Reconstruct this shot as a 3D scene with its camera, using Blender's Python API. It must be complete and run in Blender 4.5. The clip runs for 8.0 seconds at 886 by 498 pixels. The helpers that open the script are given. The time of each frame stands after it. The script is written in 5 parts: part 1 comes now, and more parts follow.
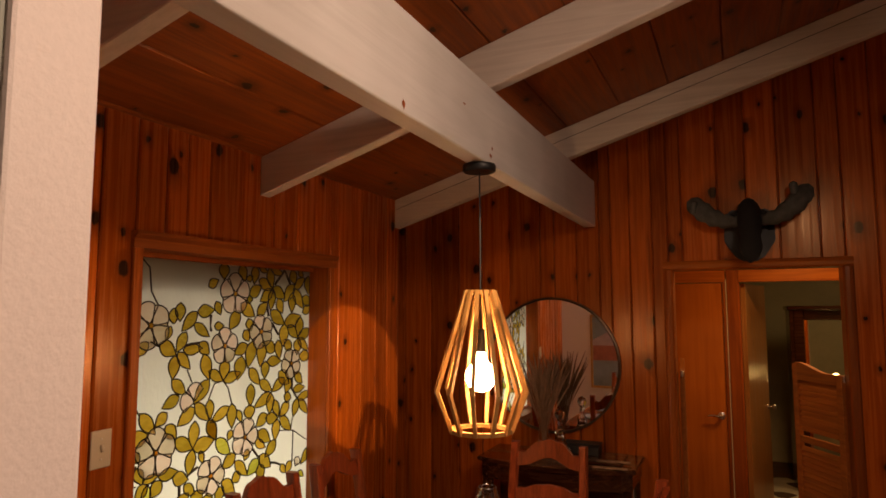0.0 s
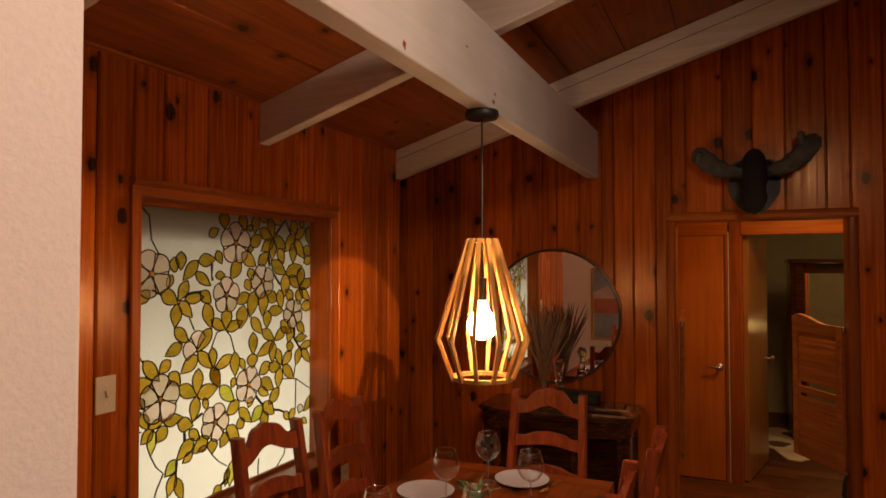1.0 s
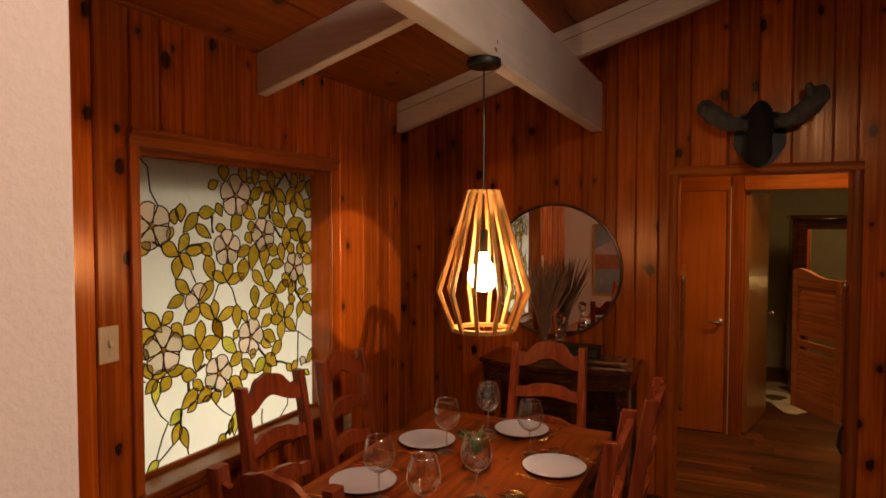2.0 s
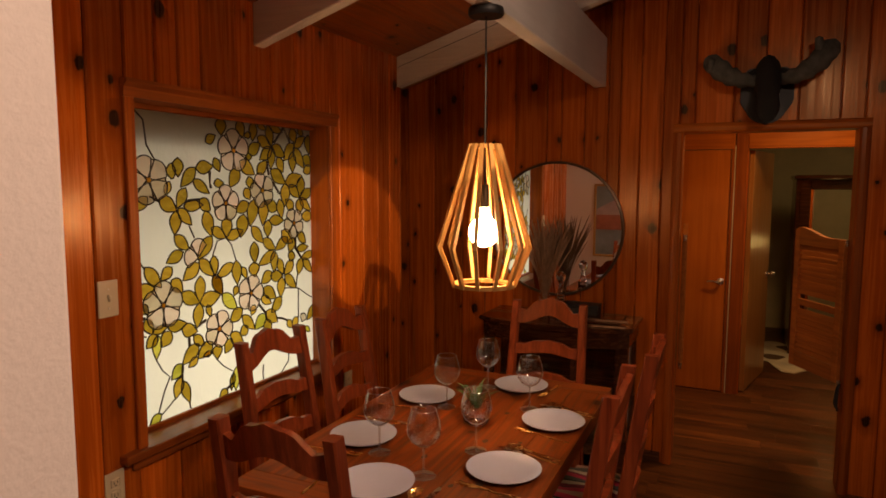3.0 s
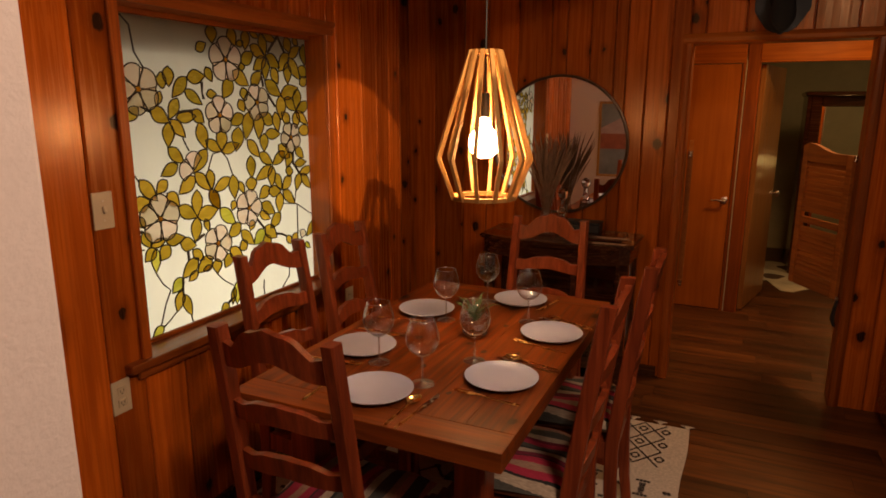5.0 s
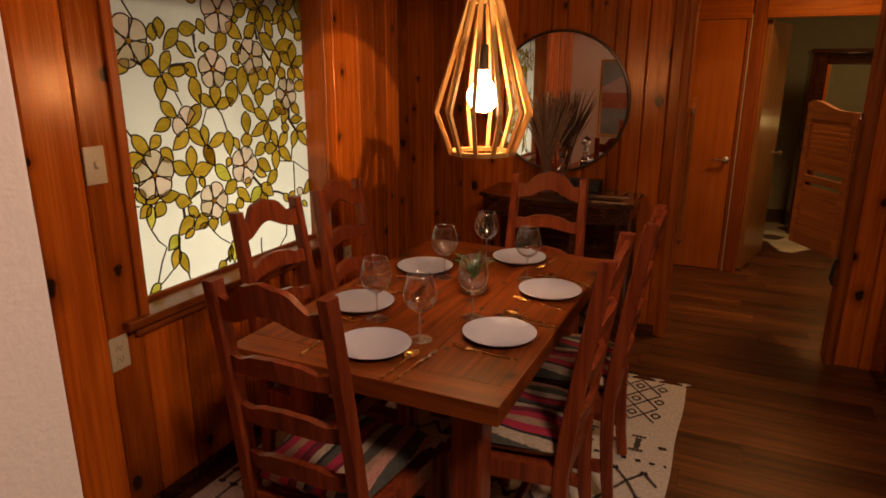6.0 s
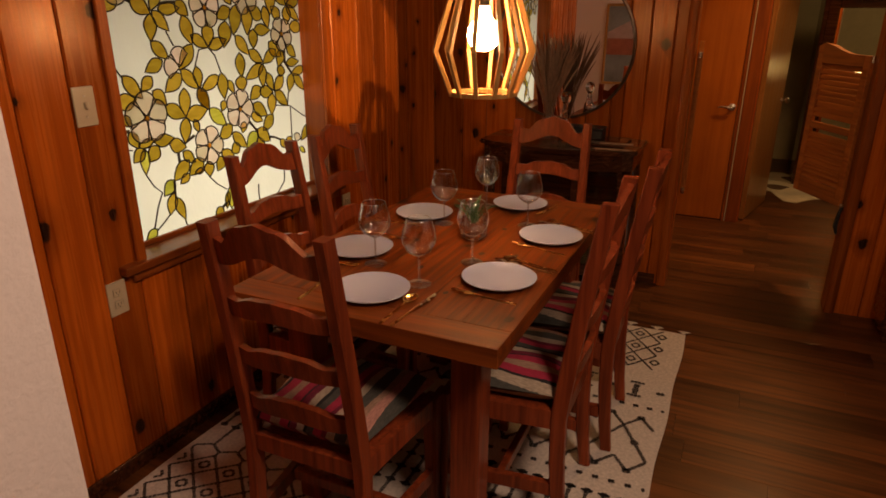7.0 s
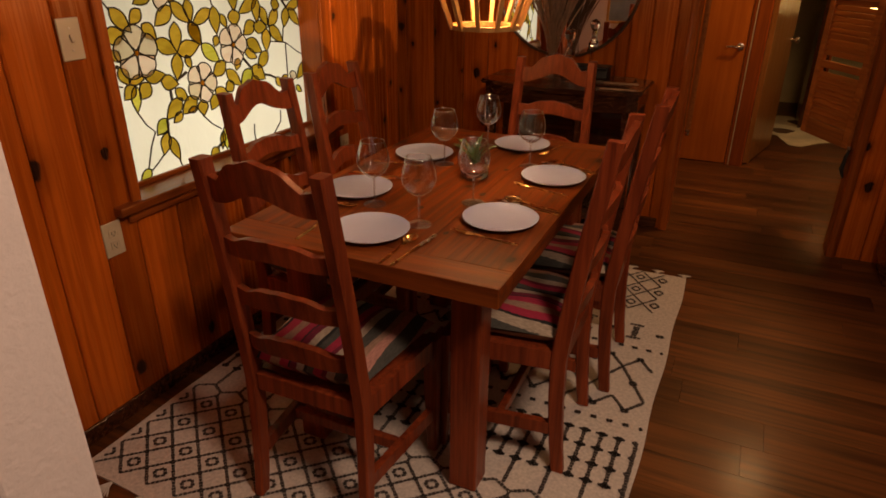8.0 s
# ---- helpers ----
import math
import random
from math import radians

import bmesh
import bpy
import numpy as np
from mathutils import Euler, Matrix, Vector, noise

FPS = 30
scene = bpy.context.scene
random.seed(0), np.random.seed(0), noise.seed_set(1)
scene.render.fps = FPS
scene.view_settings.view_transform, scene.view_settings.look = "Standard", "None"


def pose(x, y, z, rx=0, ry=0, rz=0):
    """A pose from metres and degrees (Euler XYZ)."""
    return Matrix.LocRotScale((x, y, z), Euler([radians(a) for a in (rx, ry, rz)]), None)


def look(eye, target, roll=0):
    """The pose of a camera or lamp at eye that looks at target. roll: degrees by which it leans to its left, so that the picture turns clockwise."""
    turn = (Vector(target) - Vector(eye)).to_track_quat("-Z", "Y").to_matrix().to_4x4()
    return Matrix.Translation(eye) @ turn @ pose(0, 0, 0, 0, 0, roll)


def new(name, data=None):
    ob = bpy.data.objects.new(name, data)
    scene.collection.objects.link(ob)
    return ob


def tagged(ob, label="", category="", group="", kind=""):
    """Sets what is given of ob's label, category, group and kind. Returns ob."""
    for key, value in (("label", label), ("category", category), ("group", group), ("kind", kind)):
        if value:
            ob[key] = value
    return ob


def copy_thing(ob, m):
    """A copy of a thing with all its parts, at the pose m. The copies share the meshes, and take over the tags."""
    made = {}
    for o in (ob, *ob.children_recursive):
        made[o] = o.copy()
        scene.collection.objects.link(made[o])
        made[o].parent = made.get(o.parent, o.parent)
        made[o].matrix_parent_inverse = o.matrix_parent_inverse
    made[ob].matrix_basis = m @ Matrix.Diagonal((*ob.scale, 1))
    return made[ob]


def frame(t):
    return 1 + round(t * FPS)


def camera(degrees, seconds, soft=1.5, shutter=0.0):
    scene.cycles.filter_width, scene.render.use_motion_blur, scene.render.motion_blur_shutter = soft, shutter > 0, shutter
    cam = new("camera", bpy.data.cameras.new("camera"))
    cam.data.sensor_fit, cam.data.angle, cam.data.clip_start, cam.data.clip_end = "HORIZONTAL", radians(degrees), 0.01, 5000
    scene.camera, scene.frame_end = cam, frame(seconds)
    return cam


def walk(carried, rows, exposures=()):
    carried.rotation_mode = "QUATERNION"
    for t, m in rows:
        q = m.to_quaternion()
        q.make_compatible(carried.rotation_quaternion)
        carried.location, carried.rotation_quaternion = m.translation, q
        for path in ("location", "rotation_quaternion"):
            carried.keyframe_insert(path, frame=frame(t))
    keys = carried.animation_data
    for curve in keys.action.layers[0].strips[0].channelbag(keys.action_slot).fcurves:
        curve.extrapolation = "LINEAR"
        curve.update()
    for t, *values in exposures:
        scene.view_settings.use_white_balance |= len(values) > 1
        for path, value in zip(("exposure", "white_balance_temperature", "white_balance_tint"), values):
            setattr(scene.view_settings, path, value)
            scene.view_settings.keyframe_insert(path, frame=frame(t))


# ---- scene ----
cam = camera(69.0, 8.0, soft=1.7)
PATH = [
    (0, (1.776, -3.852, 1.662), (0.957, -2.037, 1.852), -0.1),
    (0.5, (1.773, -3.841, 1.653), (0.947, -2.023, 1.772), -0.0),
    (1, (1.767, -3.834, 1.641), (0.941, -2.014, 1.692), -0.0),
    (1.5, (1.766, -3.829, 1.631), (0.937, -2.009, 1.615), 0.0),
    (3, (1.757, -3.804, 1.598), (0.928, -1.995, 1.4), 0.2),
    (3.5, (1.754, -3.797, 1.585), (0.927, -1.994, 1.33), 0.2),
    (4, (1.75, -3.79, 1.576), (0.928, -1.995, 1.256), 0.2),
    (4.5, (1.758, -3.784, 1.568), (0.935, -2.0, 1.189), 0.2),
    (6, (1.756, -3.762, 1.532), (0.949, -2.014, 0.989), 0.2),
    (6.5, (1.755, -3.752, 1.514), (0.955, -2.023, 0.906), 0.2),
    (7, (1.753, -3.741, 1.499), (0.962, -2.036, 0.817), 0.2),
    (7.5, (1.748, -3.731, 1.486), (0.97, -2.053, 0.724), 0.3),
    (8, (1.741, -3.72, 1.47), (0.978, -2.071, 0.635), 0.3),
]
walk(cam, [(t, look(eye, target, roll)) for t, eye, target, roll in PATH])

# ---------------------------------------------------------------- world and light
world = bpy.data.worlds.new("night")
scene.world = world
world.use_nodes = True
world.node_tree.nodes["Background"].inputs[0].default_value = (1.0, 0.75, 0.55, 1)
world.node_tree.nodes["Background"].inputs[1].default_value = 0.01
scene.view_settings.exposure = 0.0


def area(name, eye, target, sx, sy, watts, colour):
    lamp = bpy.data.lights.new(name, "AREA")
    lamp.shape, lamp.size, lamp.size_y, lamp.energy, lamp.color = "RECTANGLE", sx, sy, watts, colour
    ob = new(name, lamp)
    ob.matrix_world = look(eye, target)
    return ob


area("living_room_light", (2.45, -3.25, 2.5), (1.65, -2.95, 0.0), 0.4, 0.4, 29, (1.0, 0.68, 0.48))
# added lamp without a visible fixture, brightens the main beam's side
area("beam_fill_light", (2.0, -2.6, 2.52), (1.0, -2.62, 2.44), 0.2, 0.2, 3.7, (1.0, 0.72, 0.53))
# added spot, its source unseen, that draws the bright arc on the west wall
spot = bpy.data.lights.new("wall_arc_spot", "SPOT")
spot.energy, spot.color, spot.spot_size, spot.spot_blend, spot.shadow_soft_size = 250, (1.0, 0.64, 0.36), radians(12.2), 0.10, 0.012
new("wall_arc_spot", spot).matrix_world = look((2.2, -3.1, 2.45), (0.0, -1.0, 1.33))
# unseen panel added behind the stained glass to light it through
area("window_backlight", (-0.66, -1.8, 0.86), (0.0, -1.8, 1.0), 1.4, 0.9, 11.0, (1.0, 0.84, 0.70))
# unseen lamp added to brighten the bedroom
area("bedroom_fill", (3.0, 2.6, 2.15), (2.4, 2.9, 0.5), 0.4, 0.4, 3.6, (1.0, 0.66, 0.3))
area("hall_light", (2.3, 0.75, 2.26), (2.2, 0.45, 0), 0.25, 0.25, 16.0, (1.0, 0.55, 0.21))


# ---------------------------------------------------------------- materials
def shader(name):
    m = bpy.data.materials.new(name)
    m.use_nodes = True
    nt = m.node_tree
    return m, nt, nt.nodes["Principled BSDF"]


def node(nt, kind, **values):
    n = nt.nodes.new(kind)
    for key, v in values.items():
        n.inputs[key].default_value = v
    return n


def ramp(nt, fac, stops):
    r = nt.nodes.new("ShaderNodeValToRGB")
    e = r.color_ramp.elements
    while len(e) < len(stops):
        e.new(0.5)
    for el, (p, c) in zip(e, stops):
        el.position, el.color = p, (*c, 1)
    nt.links.new(fac, r.inputs[0])
    return r.outputs[0]


def mix(nt, fac, a, b, kind="MIX"):
    n = nt.nodes.new("ShaderNodeMix")
    n.data_type, n.blend_type = "RGBA", kind
    for socket, v in ((n.inputs[0], fac), (n.inputs[6], a), (n.inputs[7], b)):
        if isinstance(v, (int, float)):
            socket.default_value = v
        elif isinstance(v, tuple):
            socket.default_value = (*v, 1)
        else:
            nt.links.new(v, socket)
    return n.outputs[2]


def maths(nt, op, a, b=0.0):
    n = nt.nodes.new("ShaderNodeMath")
    n.operation = op
    for socket, v in ((n.inputs[0], a), (n.inputs[1], b)):
        if isinstance(v, (int, float)):
            socket.default_value = v
        else:
            nt.links.new(v, socket)
    return n.outputs[0]


def coords(nt, scale, shuffle=True):
    """Object coordinates, shifted by each piece's own random number, then scaled."""
    tc = nt.nodes.new("ShaderNodeTexCoord")
    out = tc.outputs["Object"]
    if shuffle:
        info = nt.nodes.new("ShaderNodeObjectInfo")
        comb = nt.nodes.new("ShaderNodeCombineXYZ")
        for i, k in enumerate((37.0, 53.0, 29.0)):
            nt.links.new(maths(nt, "MULTIPLY", info.outputs["Random"], k), comb.inputs[i])
        add = nt.nodes.new("ShaderNodeVectorMath")
        add.operation = "ADD"
        nt.links.new(out, add.inputs[0])
        nt.links.new(comb.outputs[0], add.inputs[1])
        out = add.outputs[0]
    mp = nt.nodes.new("ShaderNodeMapping")
    mp.inputs["Scale"].default_value = scale
    nt.links.new(out, mp.inputs[0])
    return mp.outputs[0]


def bump(nt, bsdf, height, strength, distance=0.01):
    b = node(nt, "ShaderNodeBump", Strength=strength, Distance=distance)
    nt.links.new(height, b.inputs["Height"])
    nt.links.new(b.outputs[0], bsdf.inputs["Normal"])


def wood(name, dark, light, axis, rough=0.4, knots=0.0, coat=0.0, spread=0.35, grain=1.0, knot_size=0.028, figure=1.0):
    """Grained wood. axis: along which the grain runs. knots: how many of the cells carry a knot."""
    m, nt, bsdf = shader(name)
    along = "xyz".index(axis)
    fine = [60.0 * grain] * 3
    fine[along] = 1.6 * grain
    broad = [9.0 * grain] * 3
    broad[along] = 0.7 * grain
    n1 = node(nt, "ShaderNodeTexNoise", Scale=1.0, Detail=5.0, Roughness=0.65, Distortion=0.4)
    nt.links.new(coords(nt, fine), n1.inputs["Vector"])
    n2 = node(nt, "ShaderNodeTexNoise", Scale=1.0, Detail=4.0, Roughness=0.55, Distortion=1.2)
    nt.links.new(coords(nt, broad), n2.inputs["Vector"])
    rings = maths(nt, "SINE", maths(nt, "MULTIPLY", n2.outputs["Fac"], 30.0))
    calm = maths(nt, "ADD", maths(nt, "MULTIPLY", maths(nt, "SUBTRACT", n1.outputs["Fac"], 0.5), figure), 0.5)
    streak = maths(nt, "ADD", maths(nt, "MULTIPLY", rings, 0.075 * figure), calm)
    body = ramp(nt, streak, ((0.28, dark), (0.5, tuple((a + b) / 2 for a, b in zip(dark, light))), (0.72, light)))
    info = nt.nodes.new("ShaderNodeObjectInfo")
    tone = ramp(nt, info.outputs["Random"], ((0.0, (1 - spread,) * 3), (1.0, (1 + spread * 0.35,) * 3)))
    body = mix(nt, 1.0, body, tone, "MULTIPLY")
    big = node(nt, "ShaderNodeTexNoise", Scale=1.3, Detail=3.0)
    nt.links.new(coords(nt, (1, 1, 1), False), big.inputs["Vector"])
    body = mix(nt, 1.0, body, ramp(nt, big.outputs["Fac"], ((0.3, (0.72, 0.7, 0.68)), (0.7, (1.08, 1.08, 1.08)))), "MULTIPLY")
    if knots:
        v = node(nt, "ShaderNodeTexVoronoi", Scale=1.0, Randomness=1.0)
        v.voronoi_dimensions = "2D"
        wob = node(nt, "ShaderNodeTexNoise", Scale=9.0, Detail=2.0)
        sp = nt.nodes.new("ShaderNodeSeparateXYZ")
        nt.links.new(coords(nt, (1, 1, 1)), sp.inputs[0])
        flat = nt.nodes.new("ShaderNodeCombineXYZ")
        across = maths(nt, "ADD", sp.outputs[0], sp.outputs[1]) if axis == "z" else sp.outputs[0]
        nt.links.new(maths(nt, "MULTIPLY", across, 5.2), flat.inputs[0])
        nt.links.new(maths(nt, "MULTIPLY", sp.outputs[along], 3.6), flat.inputs[1])
        vec = flat.outputs[0]
        nt.links.new(vec, wob.inputs["Vector"])
        vm = nt.nodes.new("ShaderNodeMix")
        vm.data_type, vm.blend_type = "RGBA", "LINEAR_LIGHT"
        vm.inputs[0].default_value = 0.05
        nt.links.new(vec, vm.inputs[6])
        nt.links.new(wob.outputs["Color"], vm.inputs[7])
        nt.links.new(vm.outputs[2], v.inputs["Vector"])
        sep = nt.nodes.new("ShaderNodeSeparateColor")
        nt.links.new(v.outputs["Color"], sep.inputs[0])
        gate = maths(nt, "LESS_THAN", sep.outputs[0], knots)
        size = maths(nt, "ADD", maths(nt, "MULTIPLY", maths(nt, "POWER", sep.outputs[1], 2.0), 0.095), knot_size)
        ratio = maths(nt, "DIVIDE", v.outputs["Distance"], size)
        core = maths(nt, "MULTIPLY", gate, ramp(nt, ratio, ((0.72, (1, 1, 1)), (1.0, (0, 0, 0)))))
        halo = maths(nt, "MULTIPLY", gate, ramp(nt, maths(nt, "MULTIPLY", ratio, 0.33), ((0.25, (1, 1, 1)), (0.95, (0, 0, 0)))))
        pitch = node(nt, "ShaderNodeTexNoise", Scale=1.0, Detail=3.0, Roughness=0.6)
        long_way = [8.0] * 3
        long_way[along] = 0.55
        nt.links.new(coords(nt, long_way), pitch.inputs["Vector"])
        body = mix(nt, ramp(nt, pitch.outputs["Fac"], ((0.62, (0, 0, 0)), (0.72, (0.6, 0.6, 0.6)))), body, tuple(c * 0.38 for c in dark))
        body = mix(nt, maths(nt, "MULTIPLY", halo, 0.7), body, tuple(c * 0.5 for c in dark))
        body = mix(nt, core, body, (0.024, 0.009, 0.005))
    nt.links.new(body, bsdf.inputs["Base Color"])
    r = ramp(nt, n1.outputs["Fac"], ((0.3, (rough - 0.08,) * 3), (0.7, (rough + 0.12,) * 3)))
    nt.links.new(r, bsdf.inputs["Roughness"])
    bsdf.inputs["Specular IOR Level"].default_value = 0.4
    bsdf.inputs["Specular Tint"].default_value = (1.0, 0.64, 0.34, 1)
    bsdf.inputs["Coat Tint"].default_value = (1.0, 0.86, 0.66, 1)
    bsdf.inputs["Coat Weight"].default_value = coat
    bsdf.inputs["Coat Roughness"].default_value = 0.19
    bump(nt, bsdf, streak, 0.18 * figure, 0.004)
    return m


def plain(name, colour, rough=0.5, metal=0.0, vary=0.12, scale=14.0, relief=0.0, coat=0.0):
    m, nt, bsdf = shader(name)
    n = node(nt, "ShaderNodeTexNoise", Scale=scale, Detail=6.0, Roughness=0.6)
    nt.links.new(coords(nt, (1, 1, 1)), n.inputs["Vector"])
    lo, hi = tuple(c * (1 - vary) for c in colour), tuple(min(1, c * (1 + vary)) for c in colour)
    nt.links.new(ramp(nt, n.outputs["Fac"], ((0.3, lo), (0.7, hi))), bsdf.inputs["Base Color"])
    nt.links.new(ramp(nt, n.outputs["Fac"], ((0.3, (max(0.02, rough - 0.06),) * 3), (0.7, (rough + 0.06,) * 3))), bsdf.inputs["Roughness"])
    bsdf.inputs["Metallic"].default_value = metal
    bsdf.inputs["Coat Weight"].default_value = coat
    if relief:
        bump(nt, bsdf, n.outputs["Fac"], relief, 0.004)
    return m


def clear_glass(name, tint=(1, 1, 1), rough=0.0, ior=1.45):
    m, nt, bsdf = shader(name)
    bsdf.inputs["Base Color"].default_value = (*tint, 1)
    bsdf.inputs["Transmission Weight"].default_value = 1.0
    bsdf.inputs["Roughness"].default_value = rough
    bsdf.inputs["IOR"].default_value = ior
    return m


def thin_glass(name, base=0.065, rim=0.75, power=2.6, rough=0.04):
    """Thin clear glass: passes light straight through and mirrors more towards its edges."""
    m, nt, bsdf = shader(name)
    out = nt.nodes["Material Output"]
    tr = nt.nodes.new("ShaderNodeBsdfTransparent")
    tr.inputs[0].default_value = (0.985, 0.99, 0.985, 1)
    gl = nt.nodes.new("ShaderNodeBsdfGlossy")
    lw = nt.nodes.new("ShaderNodeLayerWeight")
    edge = maths(nt, "POWER", lw.outputs["Facing"], power)
    nt.links.new(maths(nt, "ADD", maths(nt, "MULTIPLY", edge, 0.35), rough), gl.inputs["Roughness"])
    mx = nt.nodes.new("ShaderNodeMixShader")
    nt.links.new(maths(nt, "ADD", maths(nt, "MULTIPLY", edge, rim), base), mx.inputs[0])
    nt.links.new(tr.outputs[0], mx.inputs[1])
    nt.links.new(gl.outputs[0], mx.inputs[2])
    nt.links.new(mx.outputs[0], out.inputs[0])
    return m


def art_glass(name, a, b, scale, relief, streak=3.0):
    """Opalescent art glass: lets diffuse light through, with a glossy rippled face."""
    m, nt, bsdf = shader(name)
    out = nt.nodes["Material Output"]
    n = node(nt, "ShaderNodeTexNoise", Scale=scale, Detail=5.0, Distortion=0.8)
    nt.links.new(coords(nt, (1, 1, streak)), n.inputs["Vector"])
    col = ramp(nt, n.outputs["Fac"], ((0.3, a), (0.7, b)))
    info = nt.nodes.new("ShaderNodeObjectInfo")
    col = mix(nt, 1.0, col, ramp(nt, info.outputs["Random"], ((0, (0.72, 0.76, 0.6)), (1, (1.0, 1.0, 1.0)))), "MULTIPLY")
    tl = nt.nodes.new("ShaderNodeBsdfTranslucent")
    nt.links.new(col, tl.inputs["Color"])
    nt.links.new(col, bsdf.inputs["Base Color"])
    bsdf.inputs["Roughness"].default_value = 0.22
    mx = nt.nodes.new("ShaderNodeMixShader")
    mx.inputs[0].default_value = 0.14
    nt.links.new(tl.outputs[0], mx.inputs[1])
    nt.links.new(bsdf.outputs[0], mx.inputs[2])
    nt.links.new(mx.outputs[0], out.inputs[0])
    h = node(nt, "ShaderNodeTexNoise", Scale=60.0, Detail=3.0)
    nt.links.new(coords(nt, (1, 1, 0.6)), h.inputs["Vector"])
    bp = node(nt, "ShaderNodeBump", Strength=relief, Distance=0.004)
    nt.links.new(h.outputs["Fac"], bp.inputs["Height"])
    nt.links.new(bp.outputs[0], bsdf.inputs["Normal"])
    nt.links.new(bp.outputs[0], tl.inputs["Normal"])
    return m


def glow(name, colour, strength):
    m, nt, bsdf = shader(name)
    bsdf.inputs["Base Color"].default_value = (1, 0.9, 0.7, 1)
    bsdf.inputs["Emission Color"].default_value = (*colour, 1)
    bsdf.inputs["Emission Strength"].default_value = strength
    return m


PINE = wood("knotty_pine", (0.29, 0.050, 0.004), (0.64, 0.143, 0.011), "z", 0.25, 0.62, 0.0, 0.42, 0.8, 0.044, 0.62)
PINE_TRIM = wood("pine_trim", (0.24, 0.047, 0.005), (0.45, 0.112, 0.012), "z", 0.45, 0.0, 0.4)
PINE_TRIM_Y = wood("pine_trim_level", (0.18, 0.038, 0.006), (0.34, 0.090, 0.015), "y", 0.42, 0.0, 0.4)
PINE_TRIM_X = wood("pine_trim_cross", (0.30, 0.068, 0.007), (0.52, 0.152, 0.016), "x", 0.4, 0.0, 0.4)
CEILING_PINE = wood("ceiling_pine", (0.16, 0.034, 0.006), (0.32, 0.082, 0.013), "y", 0.5, 0.8, 0.08)
FLOOR_WOOD = wood("floor_wood", (0.040, 0.013, 0.005), (0.225, 0.076, 0.020), "x", 0.42, 0.0, 0.12, 0.45, 0.5, figure=1.05)
TABLE_WOOD = wood("table_wood", (0.09, 0.017, 0.004), (0.31, 0.075, 0.011), "y", 0.44, 0.95, 0.08, 0.12, 1.0, 0.06, 1.15)
TABLE_CROSS = wood("table_wood_cross", (0.10, 0.019, 0.004), (0.33, 0.080, 0.012), "x", 0.44, 0.0, 0.08, 0.08)
CHAIR_WOOD = wood("chair_wood", (0.14, 0.024, 0.009), (0.37, 0.074, 0.024), "z", 0.4, 0.0, 0.2, 0.25)
DOOR_WOOD = wood("door_veneer", (0.36, 0.092, 0.009), (0.50, 0.145, 0.016), "z", 0.35, 0.0, 0.3, 0.1, 0.5)
PALE_DOOR = wood("pale_door", (0.30, 0.13, 0.035), (0.42, 0.20, 0.06), "z", 0.35, 0.0, 0.3, 0.1, 0.5)
LOUVRE_WOOD = wood("louvre_wood", (0.27, 0.075, 0.014), (0.48, 0.16, 0.032), "x", 0.4, 0.0, 0.2, 0.2)
DARK_WOOD = wood("dark_wood", (0.03, 0.011, 0.006), (0.09, 0.032, 0.014), "x", 0.22, 0.0, 0.6, 0.2)
SHADE_WOOD = wood("shade_plywood", (0.38, 0.19, 0.055), (0.52, 0.285, 0.09), "z", 0.5, 0.0, 0.0, 0.12)
BEAM_PAINT = wood("beam_paint", (0.66, 0.62, 0.59), (0.74, 0.70, 0.67), "y", 0.5, 0.0, 0.0, 0.03)
RAFTER_PAINT = wood("rafter_paint", (0.56, 0.49, 0.43), (0.68, 0.61, 0.54), "x", 0.5, 0.0, 0.0, 0.05)
PLASTER = plain("plaster", (0.76, 0.66, 0.62), 0.5, 0, 0.03, 110.0, 0.4)
GREY_PLASTER = plain("grey_green_paint", (0.30, 0.32, 0.27), 0.6, 0, 0.05, 60.0, 0.3)
BEDROOM_PAINT = plain("ochre_paint", (0.55, 0.46, 0.26), 0.7, 0, 0.08, 8.0, 0.1)
BLACK = plain("black_metal", (0.018, 0.017, 0.017), 0.45, 0.3)
BLACK_CLOTH = plain("black_felt", (0.012, 0.011, 0.011), 0.9, 0, 0.3, 40, 0.4)
ANTLER = plain("grey_felt", (0.075, 0.074, 0.066), 0.85, 0, 0.45, 26.0, 0.6)
NICKEL = plain("nickel", (0.62, 0.56, 0.48), 0.28, 1.0, 0.05)
GOLD = plain("gold_cutlery", (0.83, 0.55, 0.22), 0.27, 1.0, 0.05)
BRONZE = plain("bronze_rim", (0.12, 0.08, 0.05), 0.35, 0.8, 0.2)
CERAMIC = plain("grey_stoneware", (0.47, 0.48, 0.60), 0.42, 0, 0.03, 30)
ALMOND = plain("almond_plastic", (0.52, 0.42, 0.28), 0.35, 0, 0.04)
SLOT = plain("dark_slot", (0.02, 0.018, 0.015), 0.6)
LEAD = plain("lead_came", (0.045, 0.035, 0.022), 0.5, 0.6, 0.3)
WOOL = plain("ivory_wool", (0.66, 0.57, 0.49), 0.95, 0, 0.16, 90.0, 0.8)
WOOL_DARK = plain("charcoal_wool", (0.075, 0.060, 0.052), 0.95, 0, 0.4, 130.0, 0.5)
TASSEL = plain("tassel_cotton", (0.62, 0.55, 0.46), 0.95, 0, 0.1, 60.0, 0.4)
STRAW = plain("dried_grass", (0.22, 0.13, 0.075), 0.8, 0, 0.4, 30.0)
LEAF_GREEN = plain("air_plant_green", (0.07, 0.13, 0.04), 0.6, 0, 0.35, 40.0)
GLASS = thin_glass("clear_glass")
STEM_GLASS = thin_glass("stem_glass", 0.30, 0.5, 2.5, 0.16)
